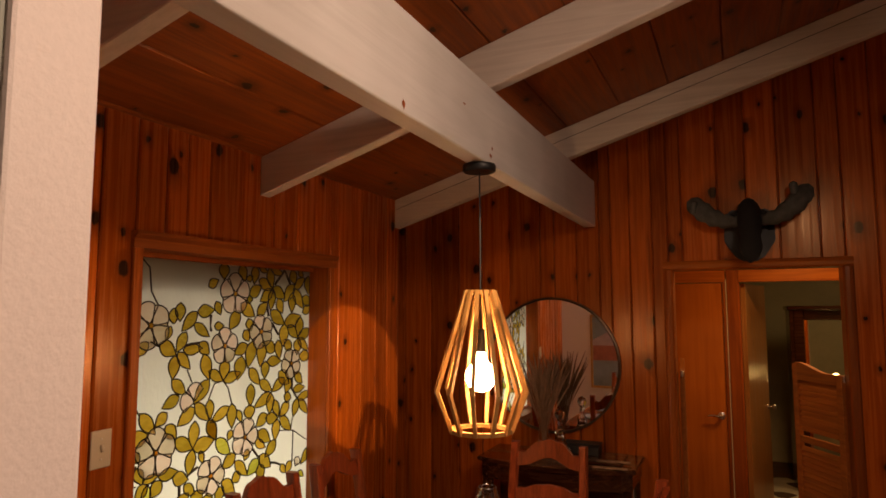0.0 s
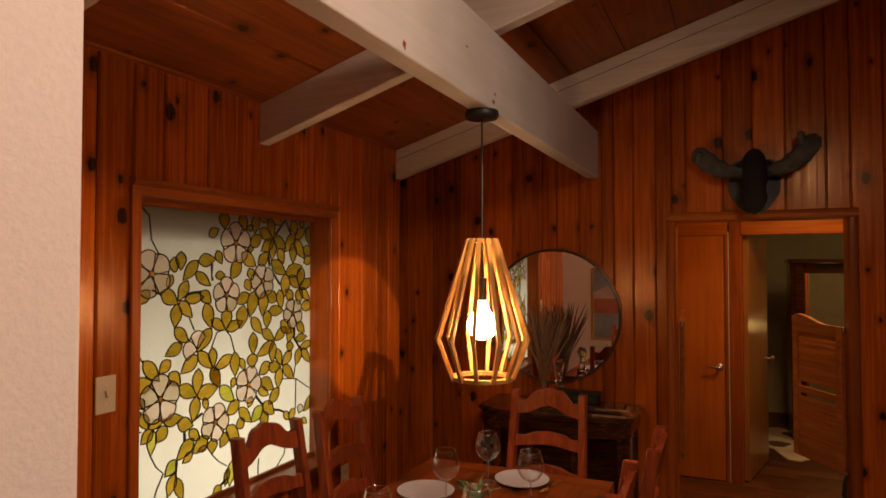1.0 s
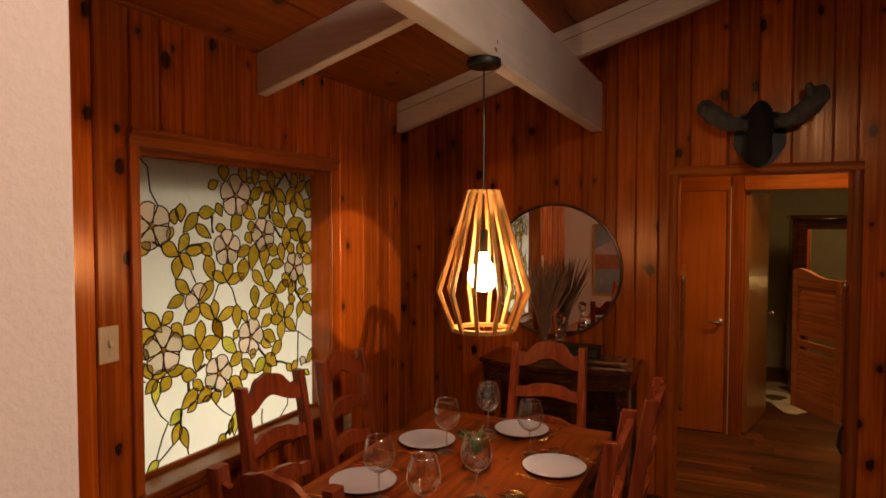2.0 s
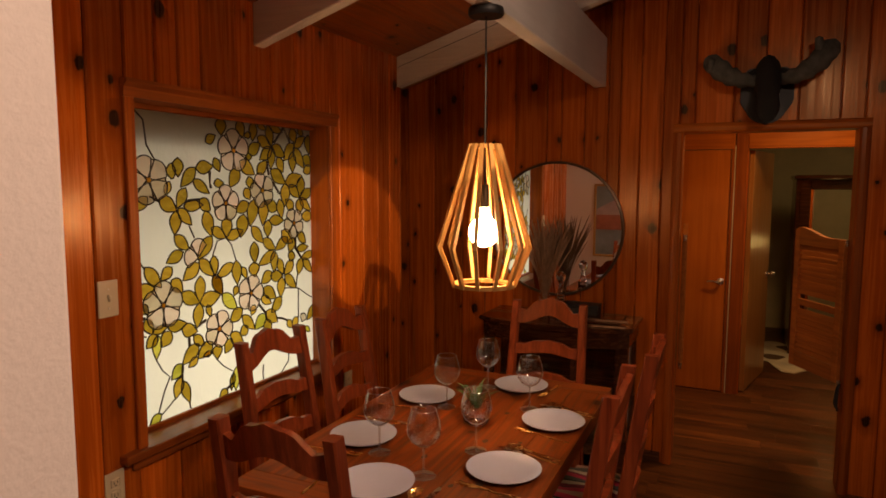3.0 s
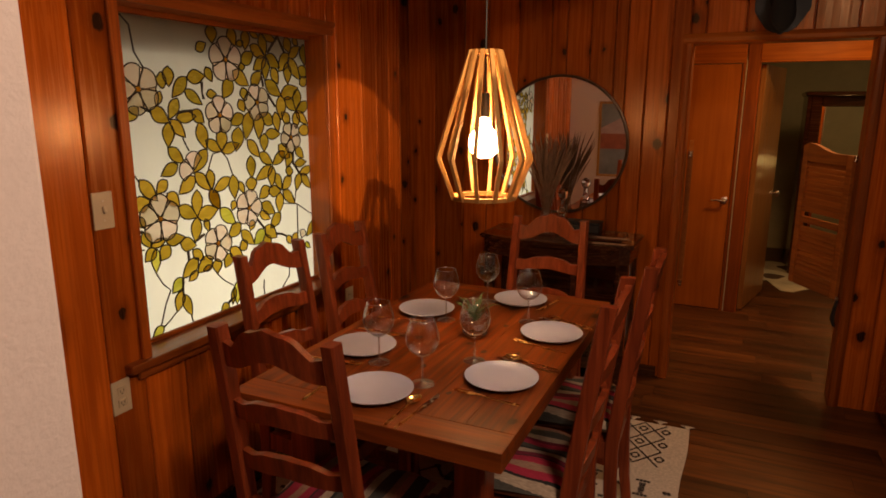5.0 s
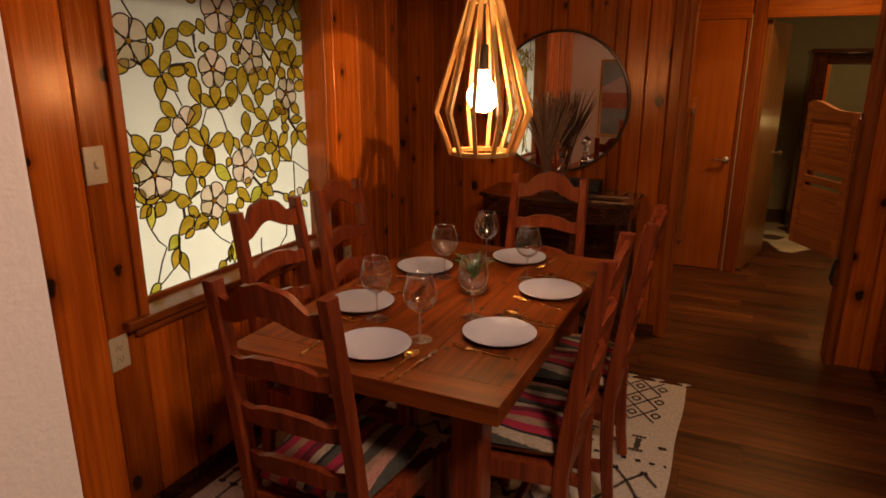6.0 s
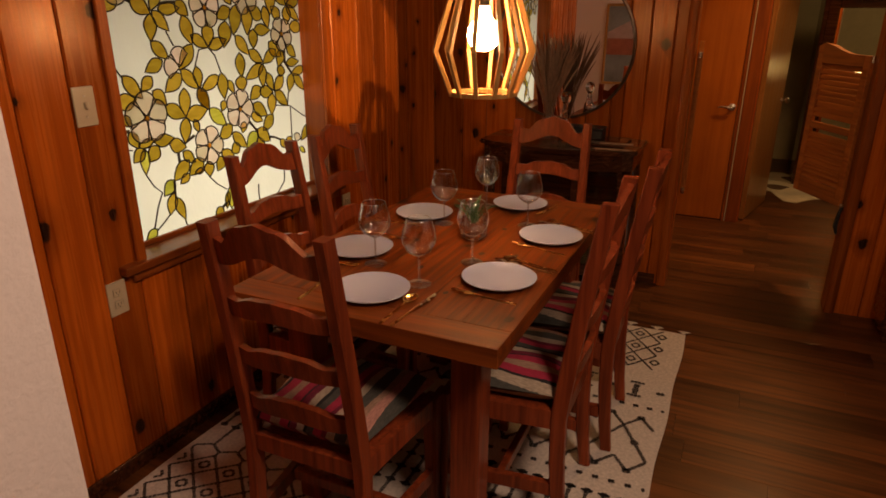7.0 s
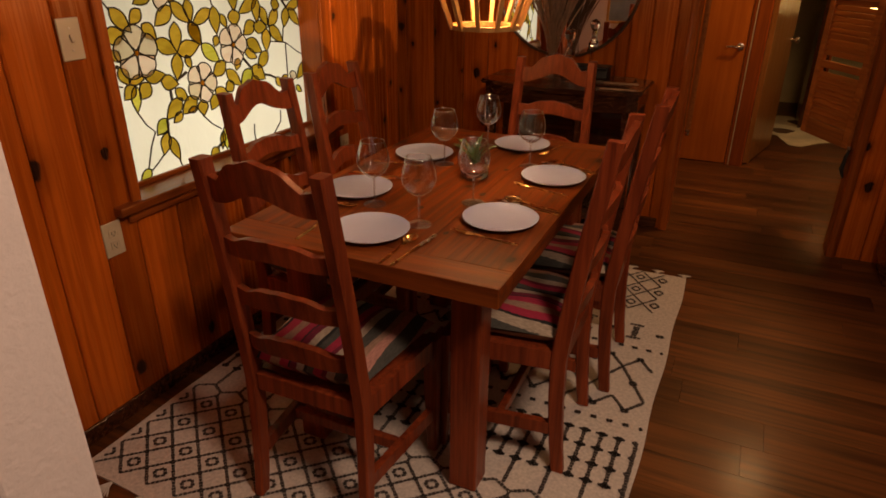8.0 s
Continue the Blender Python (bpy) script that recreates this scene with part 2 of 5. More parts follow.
CRYSTAL = clear_glass("crystal_glass", (0.97, 0.98, 1.0), 0.02, 1.5)
MIRROR = plain("mirror_silver", (0.86, 0.86, 0.85), 0.0, 1.0, 0.0)
CLEAR_ART = art_glass("seedy_clear_glass", (0.84, 0.82, 0.77), (0.94, 0.92, 0.87), 4.0, 0.5, 0.3)
PETAL_GLASS = art_glass("pink_white_glass", (0.92, 0.73, 0.64), (0.97, 0.84, 0.77), 9.0, 0.35)
OLIVE_GLASS = art_glass("olive_glass", (0.52, 0.335, 0.03), (0.74, 0.505, 0.06), 10.0, 0.35)
SEEDY_GLASS = art_glass("seedy_olive_glass", (0.50, 0.34, 0.03), (0.74, 0.54, 0.08), 34.0, 1.0)
LIME_GLASS = art_glass("lime_glass", (0.60, 0.56, 0.05), (0.80, 0.74, 0.14), 10.0, 0.35)
AMBER_GLASS = art_glass("amber_glass", (0.9, 0.42, 0.03), (0.95, 0.55, 0.06), 10.0, 0.2)
BULB = glow("bulb_glow", (1.0, 0.575, 0.28), 147.0)
LAMP_REFLECTION = glow("lamp_reflection_glow", (1.0, 0.62, 0.2), 18.0)
for thin in (MIRROR,):
    thin.node_tree.nodes["Principled BSDF"].inputs["Roughness"].default_value = 0.0
    for link in list(thin.node_tree.links):
        if link.to_socket.name == "Roughness":
            thin.node_tree.links.remove(link)


# ---------------------------------------------------------------- mesh tools
def mesh_of(bm, name, material, smooth=False):
    bmesh.ops.recalc_face_normals(bm, faces=bm.faces[:])
    me = bpy.data.meshes.new(name)
    bm.to_mesh(me)
    bm.free()
    me.materials.append(material)
    if smooth:
        me.shade_smooth()
        me.set_sharp_from_angle(angle=radians(40))
    return me


def part(name, bm, material, parent=None, label="", smooth=False):
    me = bm if isinstance(bm, bpy.types.Mesh) else mesh_of(bm, name, material, smooth)
    ob = new(name, me)
    ob.parent = parent
    if label:
        ob["label"] = label
    return ob


def thing(name, label, category, m=None, group="", kind=""):
    ob = new(name)
    ob.empty_display_size = 0.05
    if m is not None:
        ob.matrix_basis = m
    return tagged(ob, label, category, group, kind)


def box(lo, hi, bevel=0.0, bm=None, m=None, seg=1):
    bm = bm or bmesh.new()
    vs = [bm.verts.new((x, y, z)) for x in (lo[0], hi[0]) for y in (lo[1], hi[1]) for z in (lo[2], hi[2])]
    fs = [bm.faces.new([vs[i] for i in q]) for q in ((0, 1, 3, 2), (4, 6, 7, 5), (0, 4, 5, 1), (2, 3, 7, 6), (0, 2, 6, 4), (1, 5, 7, 3))]
    if m is not None:
        bmesh.ops.transform(bm, matrix=m, verts=vs)
    if bevel:
        es = list({e for f in fs for e in f.edges})
        bmesh.ops.bevel(bm, geom=es, offset=bevel, segments=seg, profile=0.5, affect="EDGES")
    return bm


def prism(pts, axis, a, b, bm=None, m=None):
    """A flat outline in the plane across axis, drawn out from a to b."""
    bm = bm or bmesh.new()

    def at(p, h):
        return {"x": (h, p[0], p[1]), "y": (p[0], h, p[1]), "z": (p[0], p[1], h)}[axis]
    r0, r1 = [bm.verts.new(at(p, a)) for p in pts], [bm.verts.new(at(p, b)) for p in pts]
    n = len(pts)
    bm.faces.new(r0[::-1])
    bm.faces.new(r1)
    for i in range(n):
        bm.faces.new((r0[i], r0[(i + 1) % n], r1[(i + 1) % n], r1[i]))
    if m is not None:
        bmesh.ops.transform(bm, matrix=m, verts=r0 + r1)
    return bm


def lathe(profile, n=24, bm=None, m=None, closed=False):
    """Turns (radius, height) pairs round the z axis."""
    bm = bm or bmesh.new()
    rings, made = [], []
    for r, z in profile:
        ring = [bm.verts.new((r * math.cos(2 * math.pi * i / n), r * math.sin(2 * math.pi * i / n), z)) for i in range(n)] if r > 1e-5 else [bm.verts.new((0, 0, z))]
        rings.append(ring)
        made += ring
    pairs = list(zip(rings, rings[1:])) + ([(rings[-1], rings[0])] if closed else [])
    for p, q in pairs:
        for i in range(n):
            quad = [p[i % len(p)], p[(i + 1) % len(p)], q[(i + 1) % len(q)], q[i % len(q)]]
            quad = list(dict.fromkeys(quad))
            if len(quad) > 2:
                bm.faces.new(quad)
    if m is not None:
        bmesh.ops.transform(bm, matrix=m, verts=made)
    return bm


def tube(points, radius, n=8, bm=None):
    """A round rod along points; radius may be a number or one for each point."""
    bm = bm or bmesh.new()
    pts = [Vector(p) for p in points]
    rs = radius if isinstance(radius, (list, tuple)) else [radius] * len(pts)
    rings, up = [], None
    for i, p in enumerate(pts):
        d = (pts[min(i + 1, len(pts) - 1)] - pts[max(i - 1, 0)]).normalized()
        up = (up or d.orthogonal())
        up = (up - d * up.dot(d)).normalized()
        side = d.cross(up)
        rings.append([bm.verts.new(p + rs[i] * (math.cos(2 * math.pi * k / n) * up + math.sin(2 * math.pi * k / n) * side)) for k in range(n)])
    for a, b in zip(rings, rings[1:]):
        for k in range(n):
            bm.faces.new((a[k], a[(k + 1) % n], b[(k + 1) % n], b[k]))
    bm.faces.new(rings[0][::-1])
    bm.faces.new(rings[-1])
    return bm


def loft(sections, bm=None):
    """Joins rings of equally many points into one closed body."""
    bm = bm or bmesh.new()
    rings = [[bm.verts.new(p) for p in s] for s in sections]
    n = len(rings[0])
    for a, b in zip(rings, rings[1:]):
        for k in range(n):
            bm.faces.new((a[k], a[(k + 1) % n], b[(k + 1) % n], b[k]))
    bm.faces.new(rings[0][::-1])
    bm.faces.new(rings[-1])
    return bm


def rect(cx, cy, z, wx, wy, c=0.004):
    """A rectangle with clipped corners at height z."""
    a, b = wx / 2, wy / 2
    return [(cx + x, cy + y, z) for x, y in ((-a + c, -b), (a - c, -b), (a, -b + c), (a, b - c), (a - c, b), (-a + c, b), (-a, b - c), (-a, -b + c))]


def roof(x):
    return 2.30 + 0.308 * x


# ---------------------------------------------------------------- large structure
RIDGE = 3.4
left_wall = thing("wall_west", "knotty pine board wall with a stained-glass window", "wall", kind="structure")
back_wall = thing("wall_north", "knotty pine board wall with a cased doorway", "wall", kind="structure")
WIN = (-2.335, -1.262, 0.735, 1.868)   # opening: y0 y1 z0 z1
DOOR = (1.462, 2.285, 1.885)           # opening: x0 x1 height


def backing(name, parent, material, *boxes):
    bm = bmesh.new()
    for lo, hi in boxes:
        box(lo, hi, 0, bm)
    return part(name, bm, material, parent)


backing("wall_core", left_wall, PINE_TRIM,
        ((-0.13, -3.363, 0), (-0.017, WIN[0] - 0.02, 2.24)), ((-0.13, WIN[1] + 0.02, 0), (-0.017, -0.56, 2.24)),
        ((-0.13, WIN[0] - 0.02, 0), (-0.017, WIN[1] + 0.02, WIN[2] - 0.034)), ((-0.13, WIN[0] - 0.02, WIN[3] + 0.02), (-0.017, WIN[1] + 0.02, 2.24)))
backing("wall_core", back_wall, PINE_TRIM,
        ((-0.45, 0.017, 0), (DOOR[0] - 0.02, 0.13, 3.6)), ((DOOR[1] + 0.02, 0.017, 0), (4.3, 0.13, 3.7)),
        ((DOOR[0] - 0.02, 0.017, DOOR[2] + 0.02), (DOOR[1] + 0.02, 0.13, 3.7)))


def board_profile(a, b, depth=0.017, v=0.0055, gap=0.0016):
    """Cross-section of a board with V-grooved long edges, face at 0."""
    return [(a + gap, depth), (a + gap, v), (a + gap + v, 0.0), (b - gap - v, 0.0), (b - gap, v), (b - gap, depth)]


def pine_boards(spans, across, parent, face, low, high):
    """Upright boards. spans: (start, end, bottom, top) or with top as a function."""
    for a, b, z0, z1 in spans:
        bm = bmesh.new()
        prof = board_profile(a, b)
        lo, hi = [], []
        for u, d in prof:
            p = (-d + face, u) if across == "x" else (u, d + face)
            top = z1(u) if callable(z1) else z1
            lo.append(bm.verts.new((*p, z0)))
            hi.append(bm.verts.new((*p, top)))
        n = len(prof)
        bm.faces.new(lo[::-1])
        bm.faces.new(hi)
        for i in range(n):
            bm.faces.new((lo[i], lo[(i + 1) % n], hi[(i + 1) % n], hi[i]))
        part("board", bm, PINE, parent)


rng = random.Random(7)


def boards(*edges):
    """Neighbouring boards from one edge to the next."""
    return list(zip(edges, edges[1:]))


W0, W1 = WIN[0] - 0.02, WIN[1] + 0.02
spans = [(a, b, 0.0, 2.30) for a, b in boards(-3.363, -3.19, -3.02, -2.83, -2.65, -2.487, W0)]
spans += [(a, b, 0.0, WIN[2] - 0.034) for a, b in boards(W0, -2.185, -2.087, -1.90, -1.72, -1.55, -1.40, W1)]
spans += [(a, b, WIN[3] + 0.02, 2.30) for a, b in boards(W0, -2.235, -2.14, -2.033, -1.855, -1.66, -1.50, -1.36, W1)]
spans += [(a, b, 0.0, 2.30) for a, b in boards(W1, -1.168, -0.955, -0.808, -0.681, -0.56)]
pine_boards(spans, "x", left_wall, 0.0, 0, 0)
D0, D1 = DOOR[0] - 0.02, DOOR[1] + 0.02
spans = [(a, b, 0.0, roof) for a, b in boards(-0.45, -0.24, -0.051, 0.151, 0.307, 0.496, 0.694, 0.782, 0.919, 1.055, 1.122, 1.232, 1.355, D0)]
spans += [(a, b, DOOR[2] + 0.02, roof) for a, b in boards(D0, 1.518, 1.709, 1.855, 2.011, 2.198, D1)]
spans += [(a, b, 0.0, lambda u: roof(min(u, RIDGE))) for a, b in boards(D1, 2.449, 2.60, 2.76, 2.95, 3.12, 3.30, 3.52, 3.74, 3.93, 4.12, 4.3)]
pine_boards(spans, "y", back_wall, 0.0, 0, 0)
# the end of the window wall, and the nook behind it
part("corner_trim", box((-0.13, -0.56, 0), (-0.002, -0.54, 2.25), 0.003), PINE_TRIM, left_wall)
nook = thing("wall_nook", "dark pine boards closing the nook behind the wall end", "wall", kind="structure")
for i in range(4):
    part("board", box((-0.47, -0.54 + i * 0.135, 0), (-0.452, -0.407 + i * 0.135, 2.15), 0.004), PINE, nook)
part("return_panel", box((-0.47, -0.56, 0), (-0.131, -0.542, 2.15), 0.002), PINE_TRIM, nook)

base = thing("baseboard", "low dark pine baseboard along the board walls", "trim", kind="structure")
part("strip", box((0.001, -3.36, 0.0), (0.013, -0.56, 0.062), 0.004), DARK_WOOD, base)
part("strip", box((-0.44, -0.013, 0.0), (DOOR[0] - 0.062, -0.001, 0.062), 0.004), DARK_WOOD, base)

stub = tagged(part("wall_partition", box((-0.13, -3.465, 0), (1.128, -3.363, 2.6), 0.006, seg=2), PLASTER), "white textured plaster partition wall end", "wall", kind="structure")

# ceiling: one mesh of long planks laid on the rafters
bm = bmesh.new()
x = -0.5
while x < RIDGE:
    w = rng.choice((0.235, 0.25, 0.27, 0.29))
    x1 = min(x + w, RIDGE)
    vs = []
    for y in (-7.2, 0.13):
        for u, d in ((x + 0.0015, 0.02), (x + 0.0015, 0.004), (x + 0.006, 0.0), (x1 - 0.006, 0.0), (x1 - 0.0015, 0.004), (x1 - 0.0015, 0.02)):
            vs.append(bm.verts.new((u, y, roof(u) + d)))
    bm.faces.new(vs[:6][::-1])
    bm.faces.new(vs[6:])
    for i in range(6):
        bm.faces.new((vs[i], vs[(i + 1) % 6], vs[6 + (i + 1) % 6], vs[6 + i]))
    x = x1
prism([(-0.5, roof(-0.5) + 0.03), (RIDGE, roof(RIDGE) + 0.03), (RIDGE, roof(RIDGE) + 0.12), (-0.5, roof(-0.5) + 0.12)], "y", -7.2, 0.13, bm)
prism([(RIDGE, roof(RIDGE)), (4.4, roof(RIDGE) - 0.3), (4.4, roof(RIDGE) - 0.2), (RIDGE, roof(RIDGE) + 0.12)], "y", -7.2, 0.13, bm)
tagged(part("ceiling", bm, CEILING_PINE), "sloping ceiling of dark knotty pine planks", "ceiling", kind="structure")

beam = tagged(part("main_beam", box((0.968, -7.1, 2.157), (1.036, -0.002, roof(0.968) - 0.167), 0.005, seg=2), BEAM_PAINT), "long white-painted wooden beam under the rafters", "beam", kind="structure")
for y, z, w, h in ((-2.452, 2.178, 0.010, 0.014), (-1.815, 2.186, 0.014, 0.009), (-1.80, 2.215, 0.006, 0.008), (-2.05, 2.30, 0.012, 0.004)):
    part("nick", prism([(y - w, z), (y - w * 0.3, z + h), (y + w, z + h * 0.5), (y + w * 0.4, z - h * 0.8)], "x", 1.0355, 1.0364), PINE_TRIM, beam, "bare wood nick in the paint")
for y in (-0.60, -1.762, -2.86, -3.98, -5.1, -6.2):
    prof = [(0.002, roof(0.002) - 0.165), (RIDGE, roof(RIDGE) - 0.165), (RIDGE, roof(RIDGE) - 0.001), (0.002, roof(0.002) - 0.001)]
    bm = prism(prof, "y", y, y + 0.06)
    bmesh.ops.bevel(bm, geom=bm.edges[:], offset=0.004, segments=1, affect="EDGES")
    r = tagged(part("rafter", bm, RAFTER_PAINT), "white-painted sloping ceiling rafter", "rafter", "ceiling rafters", "structure")
    if y == -0.60:
        crack = prism([(0.01, roof(0.01) - 0.062), (RIDGE, roof(RIDGE) - 0.062), (RIDGE, roof(RIDGE) - 0.059), (0.01, roof(0.01) - 0.059)], "y", y - 0.001, y + 0.002)
        part("joint", crack, SLOT, r, "dark open joint along the rafter")

# board out of view, added so the glass darkens towards its top
tagged(part("porch_eave", box((-0.44, WIN[0] - 0.3, 1.70), (-0.145, WIN[1] + 0.3, 1.76), 0.004), PINE_TRIM_Y), "unseen dark board added behind the window to shade its top", "eave", kind="structure")
# rooms that close the place
closing = ((("wall_east"), (4.3, -7.2, 0), (4.4, 0.13, 3.4), PLASTER, "plain plaster wall of the living room"),
           (("wall_south"), (-0.6, -7.3, 0), (4.4, -7.2, 3.5), GREY_PLASTER, "plain painted wall behind the living room"),
           (("wall_southwest"), (-0.7, -7.2, 0), (-0.6, -3.465, 2.3), GREY_PLASTER, "grey-green painted living room wall"),
           # unseen backdrop added to close the space behind the stained glass
           (("wall_porch"), (-1.6, -3.4, -0.1), (-1.5, -0.3, 2.4), PLASTER, "pale backdrop wall added behind the stained-glass window"))
for name, lo, hi, mat, lab in closing:
    tagged(part(name, box(lo, hi), mat), lab, "wall", kind="structure")
tagged(part("partition_face", box((-0.13, -3.472, 0), (1.120, -3.466, 2.58), 0.001), GREY_PLASTER), "grey-green painted side of the partition", "wall", kind="structure")

# hall and bedroom beyond the doorway
HY = 1.54
tagged(backing("wall_hall_end", None, BEDROOM_PAINT, ((1.0, HY + 0.01, 0), (1.32, HY + 0.1, 2.3)), ((1.70, HY + 0.01, 0), (1.80, HY + 0.1, 2.3)), ((2.52, HY + 0.01, 0), (3.0, HY + 0.1, 2.3)),
               ((1.32, HY + 0.01, 1.90), (1.70, HY + 0.1, 2.3)), ((1.80, HY + 0.01, 1.90), (2.52, HY + 0.1, 2.3))), "ochre wall at the end of the hall", "wall", kind="structure")
for name, lo, hi, mat, lab in (("wall_hall_west", (1.0, 0.13, 0), (1.06, HY, 2.3), BEDROOM_PAINT, "ochre side wall of the hall"),
                               ("wall_hall_east", (2.9, 0.13, 0), (3.0, HY, 2.3), BEDROOM_PAINT, "ochre side wall of the hall"),
                               ("wall_bedroom_north", (0.9, 4.3, 0), (4.1, 4.4, 2.4), BEDROOM_PAINT, "ochre bedroom wall"),
                               ("wall_bedroom_west", (0.9, HY + 0.1, 0), (1.0, 4.3, 2.4), BEDROOM_PAINT, "ochre bedroom wall"),
                               ("wall_bedroom_east", (4.0, HY + 0.1, 0), (4.1, 4.3, 2.4), BEDROOM_PAINT, "ochre bedroom wall")):
    tagged(part(name, box(lo, hi), mat), lab, "wall", kind="structure")
tagged(part("wall_bedroom_south", box((3.0, HY + 0.01, 0), (4.1, HY + 0.1, 2.4)), BEDROOM_PAINT), "ochre bedroom wall", "wall", kind="structure")
tagged(part("ceiling_hall", box((0.9, 0.13, 2.3), (3.0, HY + 0.1, 2.4)), BEDROOM_PAINT), "flat ochre hall ceiling", "ceiling", kind="structure")
tagged(part("ceiling_bedroom", box((0.9, HY + 0.1, 2.4), (4.1, 4.4, 2.5)), BEDROOM_PAINT), "flat ochre bedroom ceiling", "ceiling", kind="structure")
# doorway casing with a rounded moulding
casing = thing("door_1", "pine door casing with rounded moulding, pair of louvred swing doors", "doorway", kind="structure")
CW = 0.05


def moulding(w, d=0.018):
    return [(0, 0.004), (w, 0.004), (w, -d * 0.55), (w * 0.8, -d), (w * 0.45, -d * 1.05), (w * 0.15, -d * 0.75), (0, -d * 0.3)]


part("casing_side", prism([(DOOR[0] - CW + u, v - 0.002) for u, v in moulding(CW)], "z", 0, DOOR[2] + 0.001), PINE_TRIM, casing)
part("casing_side", prism([(DOOR[1] + CW - u, v - 0.002) for u, v in moulding(CW)], "z", 0, DOOR[2] + 0.001), PINE_TRIM, casing)
part("casing_head", prism([(v - 0.002, DOOR[2] + CW - u) for u, v in moulding(CW)], "x", DOOR[0] - CW, DOOR[1] + CW), PINE_TRIM_X, casing)
part("jamb", box((DOOR[0] - 0.02, -0.001, 0), (DOOR[0], 0.135, DOOR[2]), 0.002), PINE_TRIM, casing)
part("jamb", box((DOOR[1], -0.001, 0), (DOOR[1] + 0.02, 0.135, DOOR[2]), 0.002), PINE_TRIM, casing)
part("head_jamb", box((DOOR[0] - 0.02, -0.001, DOOR[2]), (DOOR[1] + 0.02, 0.135, DOOR[2] + 0.02), 0.002), PINE_TRIM_X, casing)

# ---------------------------------------------------------------- stained-glass window
win = thing("window_1", "stained-glass window of white blossoms and olive leaves in a pine frame", "window", kind="structure")
Y0, Y1, Z0, Z1 = WIN
GX = -0.105


def sheet(pts, x):
    """A thin cut sheet of glass standing across x."""
    bm = bmesh.new()
    bm.faces.new([bm.verts.new((x, y, z)) for y, z in pts])
    return bm


part("casing_side", box((0.001, Y0 - 0.036, Z0 - 0.03), (0.016, Y0, Z1 + 0.002), 0.003), PINE_TRIM, win)
part("casing_side", box((0.001, Y1, Z0 - 0.03), (0.016, Y1 + 0.036, Z1 + 0.002), 0.003), PINE_TRIM, win)
part("casing_head", prism([(0.001, Z1), (0.016, Z1), (0.018, Z1 + 0.03), (0.032, Z1 + 0.044), (0.032, Z1 + 0.056), (0.001, Z1 + 0.056)], "y", Y0 - 0.04, Y1 + 0.05), PINE_TRIM_Y, win)
part("jamb", box((-0.13, Y0 - 0.016, Z0), (0.0, Y0, Z1), 0.001), PINE_TRIM, win)
part("jamb", box((-0.13, Y1, Z0), (0.0, Y1 + 0.016, Z1), 0.001), PINE_TRIM, win)
part("jamb_head", box((-0.13, Y0 - 0.016, Z1), (0.0, Y1 + 0.016, Z1 + 0.018), 0.001), PINE_TRIM_Y, win)
part("window_sill", box((-0.128, Y0 - 0.10, Z0 - 0.032), (0.036, Y1 + 0.10, Z0), 0.006, seg=2), PINE_TRIM_Y, win, "worn pine sill board")
part("apron", box((0.001, Y0 - 0.06, Z0 - 0.065), (0.018, Y1 + 0.06, Z0 - 0.032), 0.004), PINE_TRIM_Y, win)
part("stop", box((GX + 0.008, Y0, Z1 - 0.02), (GX + 0.024, Y1, Z1), 0.002), PINE_TRIM_Y, win)
part("stop", box((GX + 0.008, Y0, Z0), (GX + 0.022, Y1, Z0 + 0.016), 0.002), PINE_TRIM_Y, win)
part("pane", sheet([(Y0, Z0), (Y1, Z0), (Y1, Z1), (Y0, Z1)], GX), CLEAR_ART, win, "pale seedy glass background")


def petal_outline(cy, cz, angle, length, width, point=0.0, n=7):
    """A leaf or petal that starts at (cy, cz) and points along angle."""
    pts = []
    c, s = math.cos(angle), math.sin(angle)
    if not point:
        # a blossom's petal fills its fifth of the circle and has a round, lightly notched end
        half = math.atan2(width / 2, length * 0.62)
        for k in range(-6, 7):
            a = half * k / 6
            r = length * (0.62 / math.cos(half) * 1.0 if abs(k) == 6 else 0.70 + 0.30 * math.cos(a / half * math.pi / 2) ** 0.6)
            pts.append((cy + r * math.cos(angle + a), cz + r * math.sin(angle + a)))
        return [(cy + 0.007 * c, cz + 0.007 * s)] + pts
    for side in (1, -1):
        for i in range(n):
            t = i / n if side == 1 else 1 - i / n
            w = width * math.sin(math.pi * t ** (0.8 if point else 1.25)) * (1 if point else 0.75 + 0.5 * t)
            u, v = t * length, side * w / 2
            pts.append((cy + c * u - s * v, cz + s * u + c * v))
    return pts


PIECES = [0]


def glass_piece(outline, material, name="leaf", lift=0.0):
    """One cut piece of glass with its lead line round it."""
    pts = [(min(max(y, Y0 + 0.006), Y1 - 0.006), min(max(z, Z0 + 0.012), Z1 - 0.012)) for y, z in outline]
    PIECES[0] += 1
    lift += 0.00011 * (PIECES[0] % 17)
    o = part(name, sheet(pts, GX + 0.003 + lift), material, win)
    part("came", tube([(GX + 0.004 + lift, y, z) for y, z in pts + pts[:1]], 0.0027, 5), LEAD, o)


def vine(points, thick=0.0028):
    part("came", tube([(GX + 0.002, y, z) for y, z in points], thick, 6), LEAD, win)


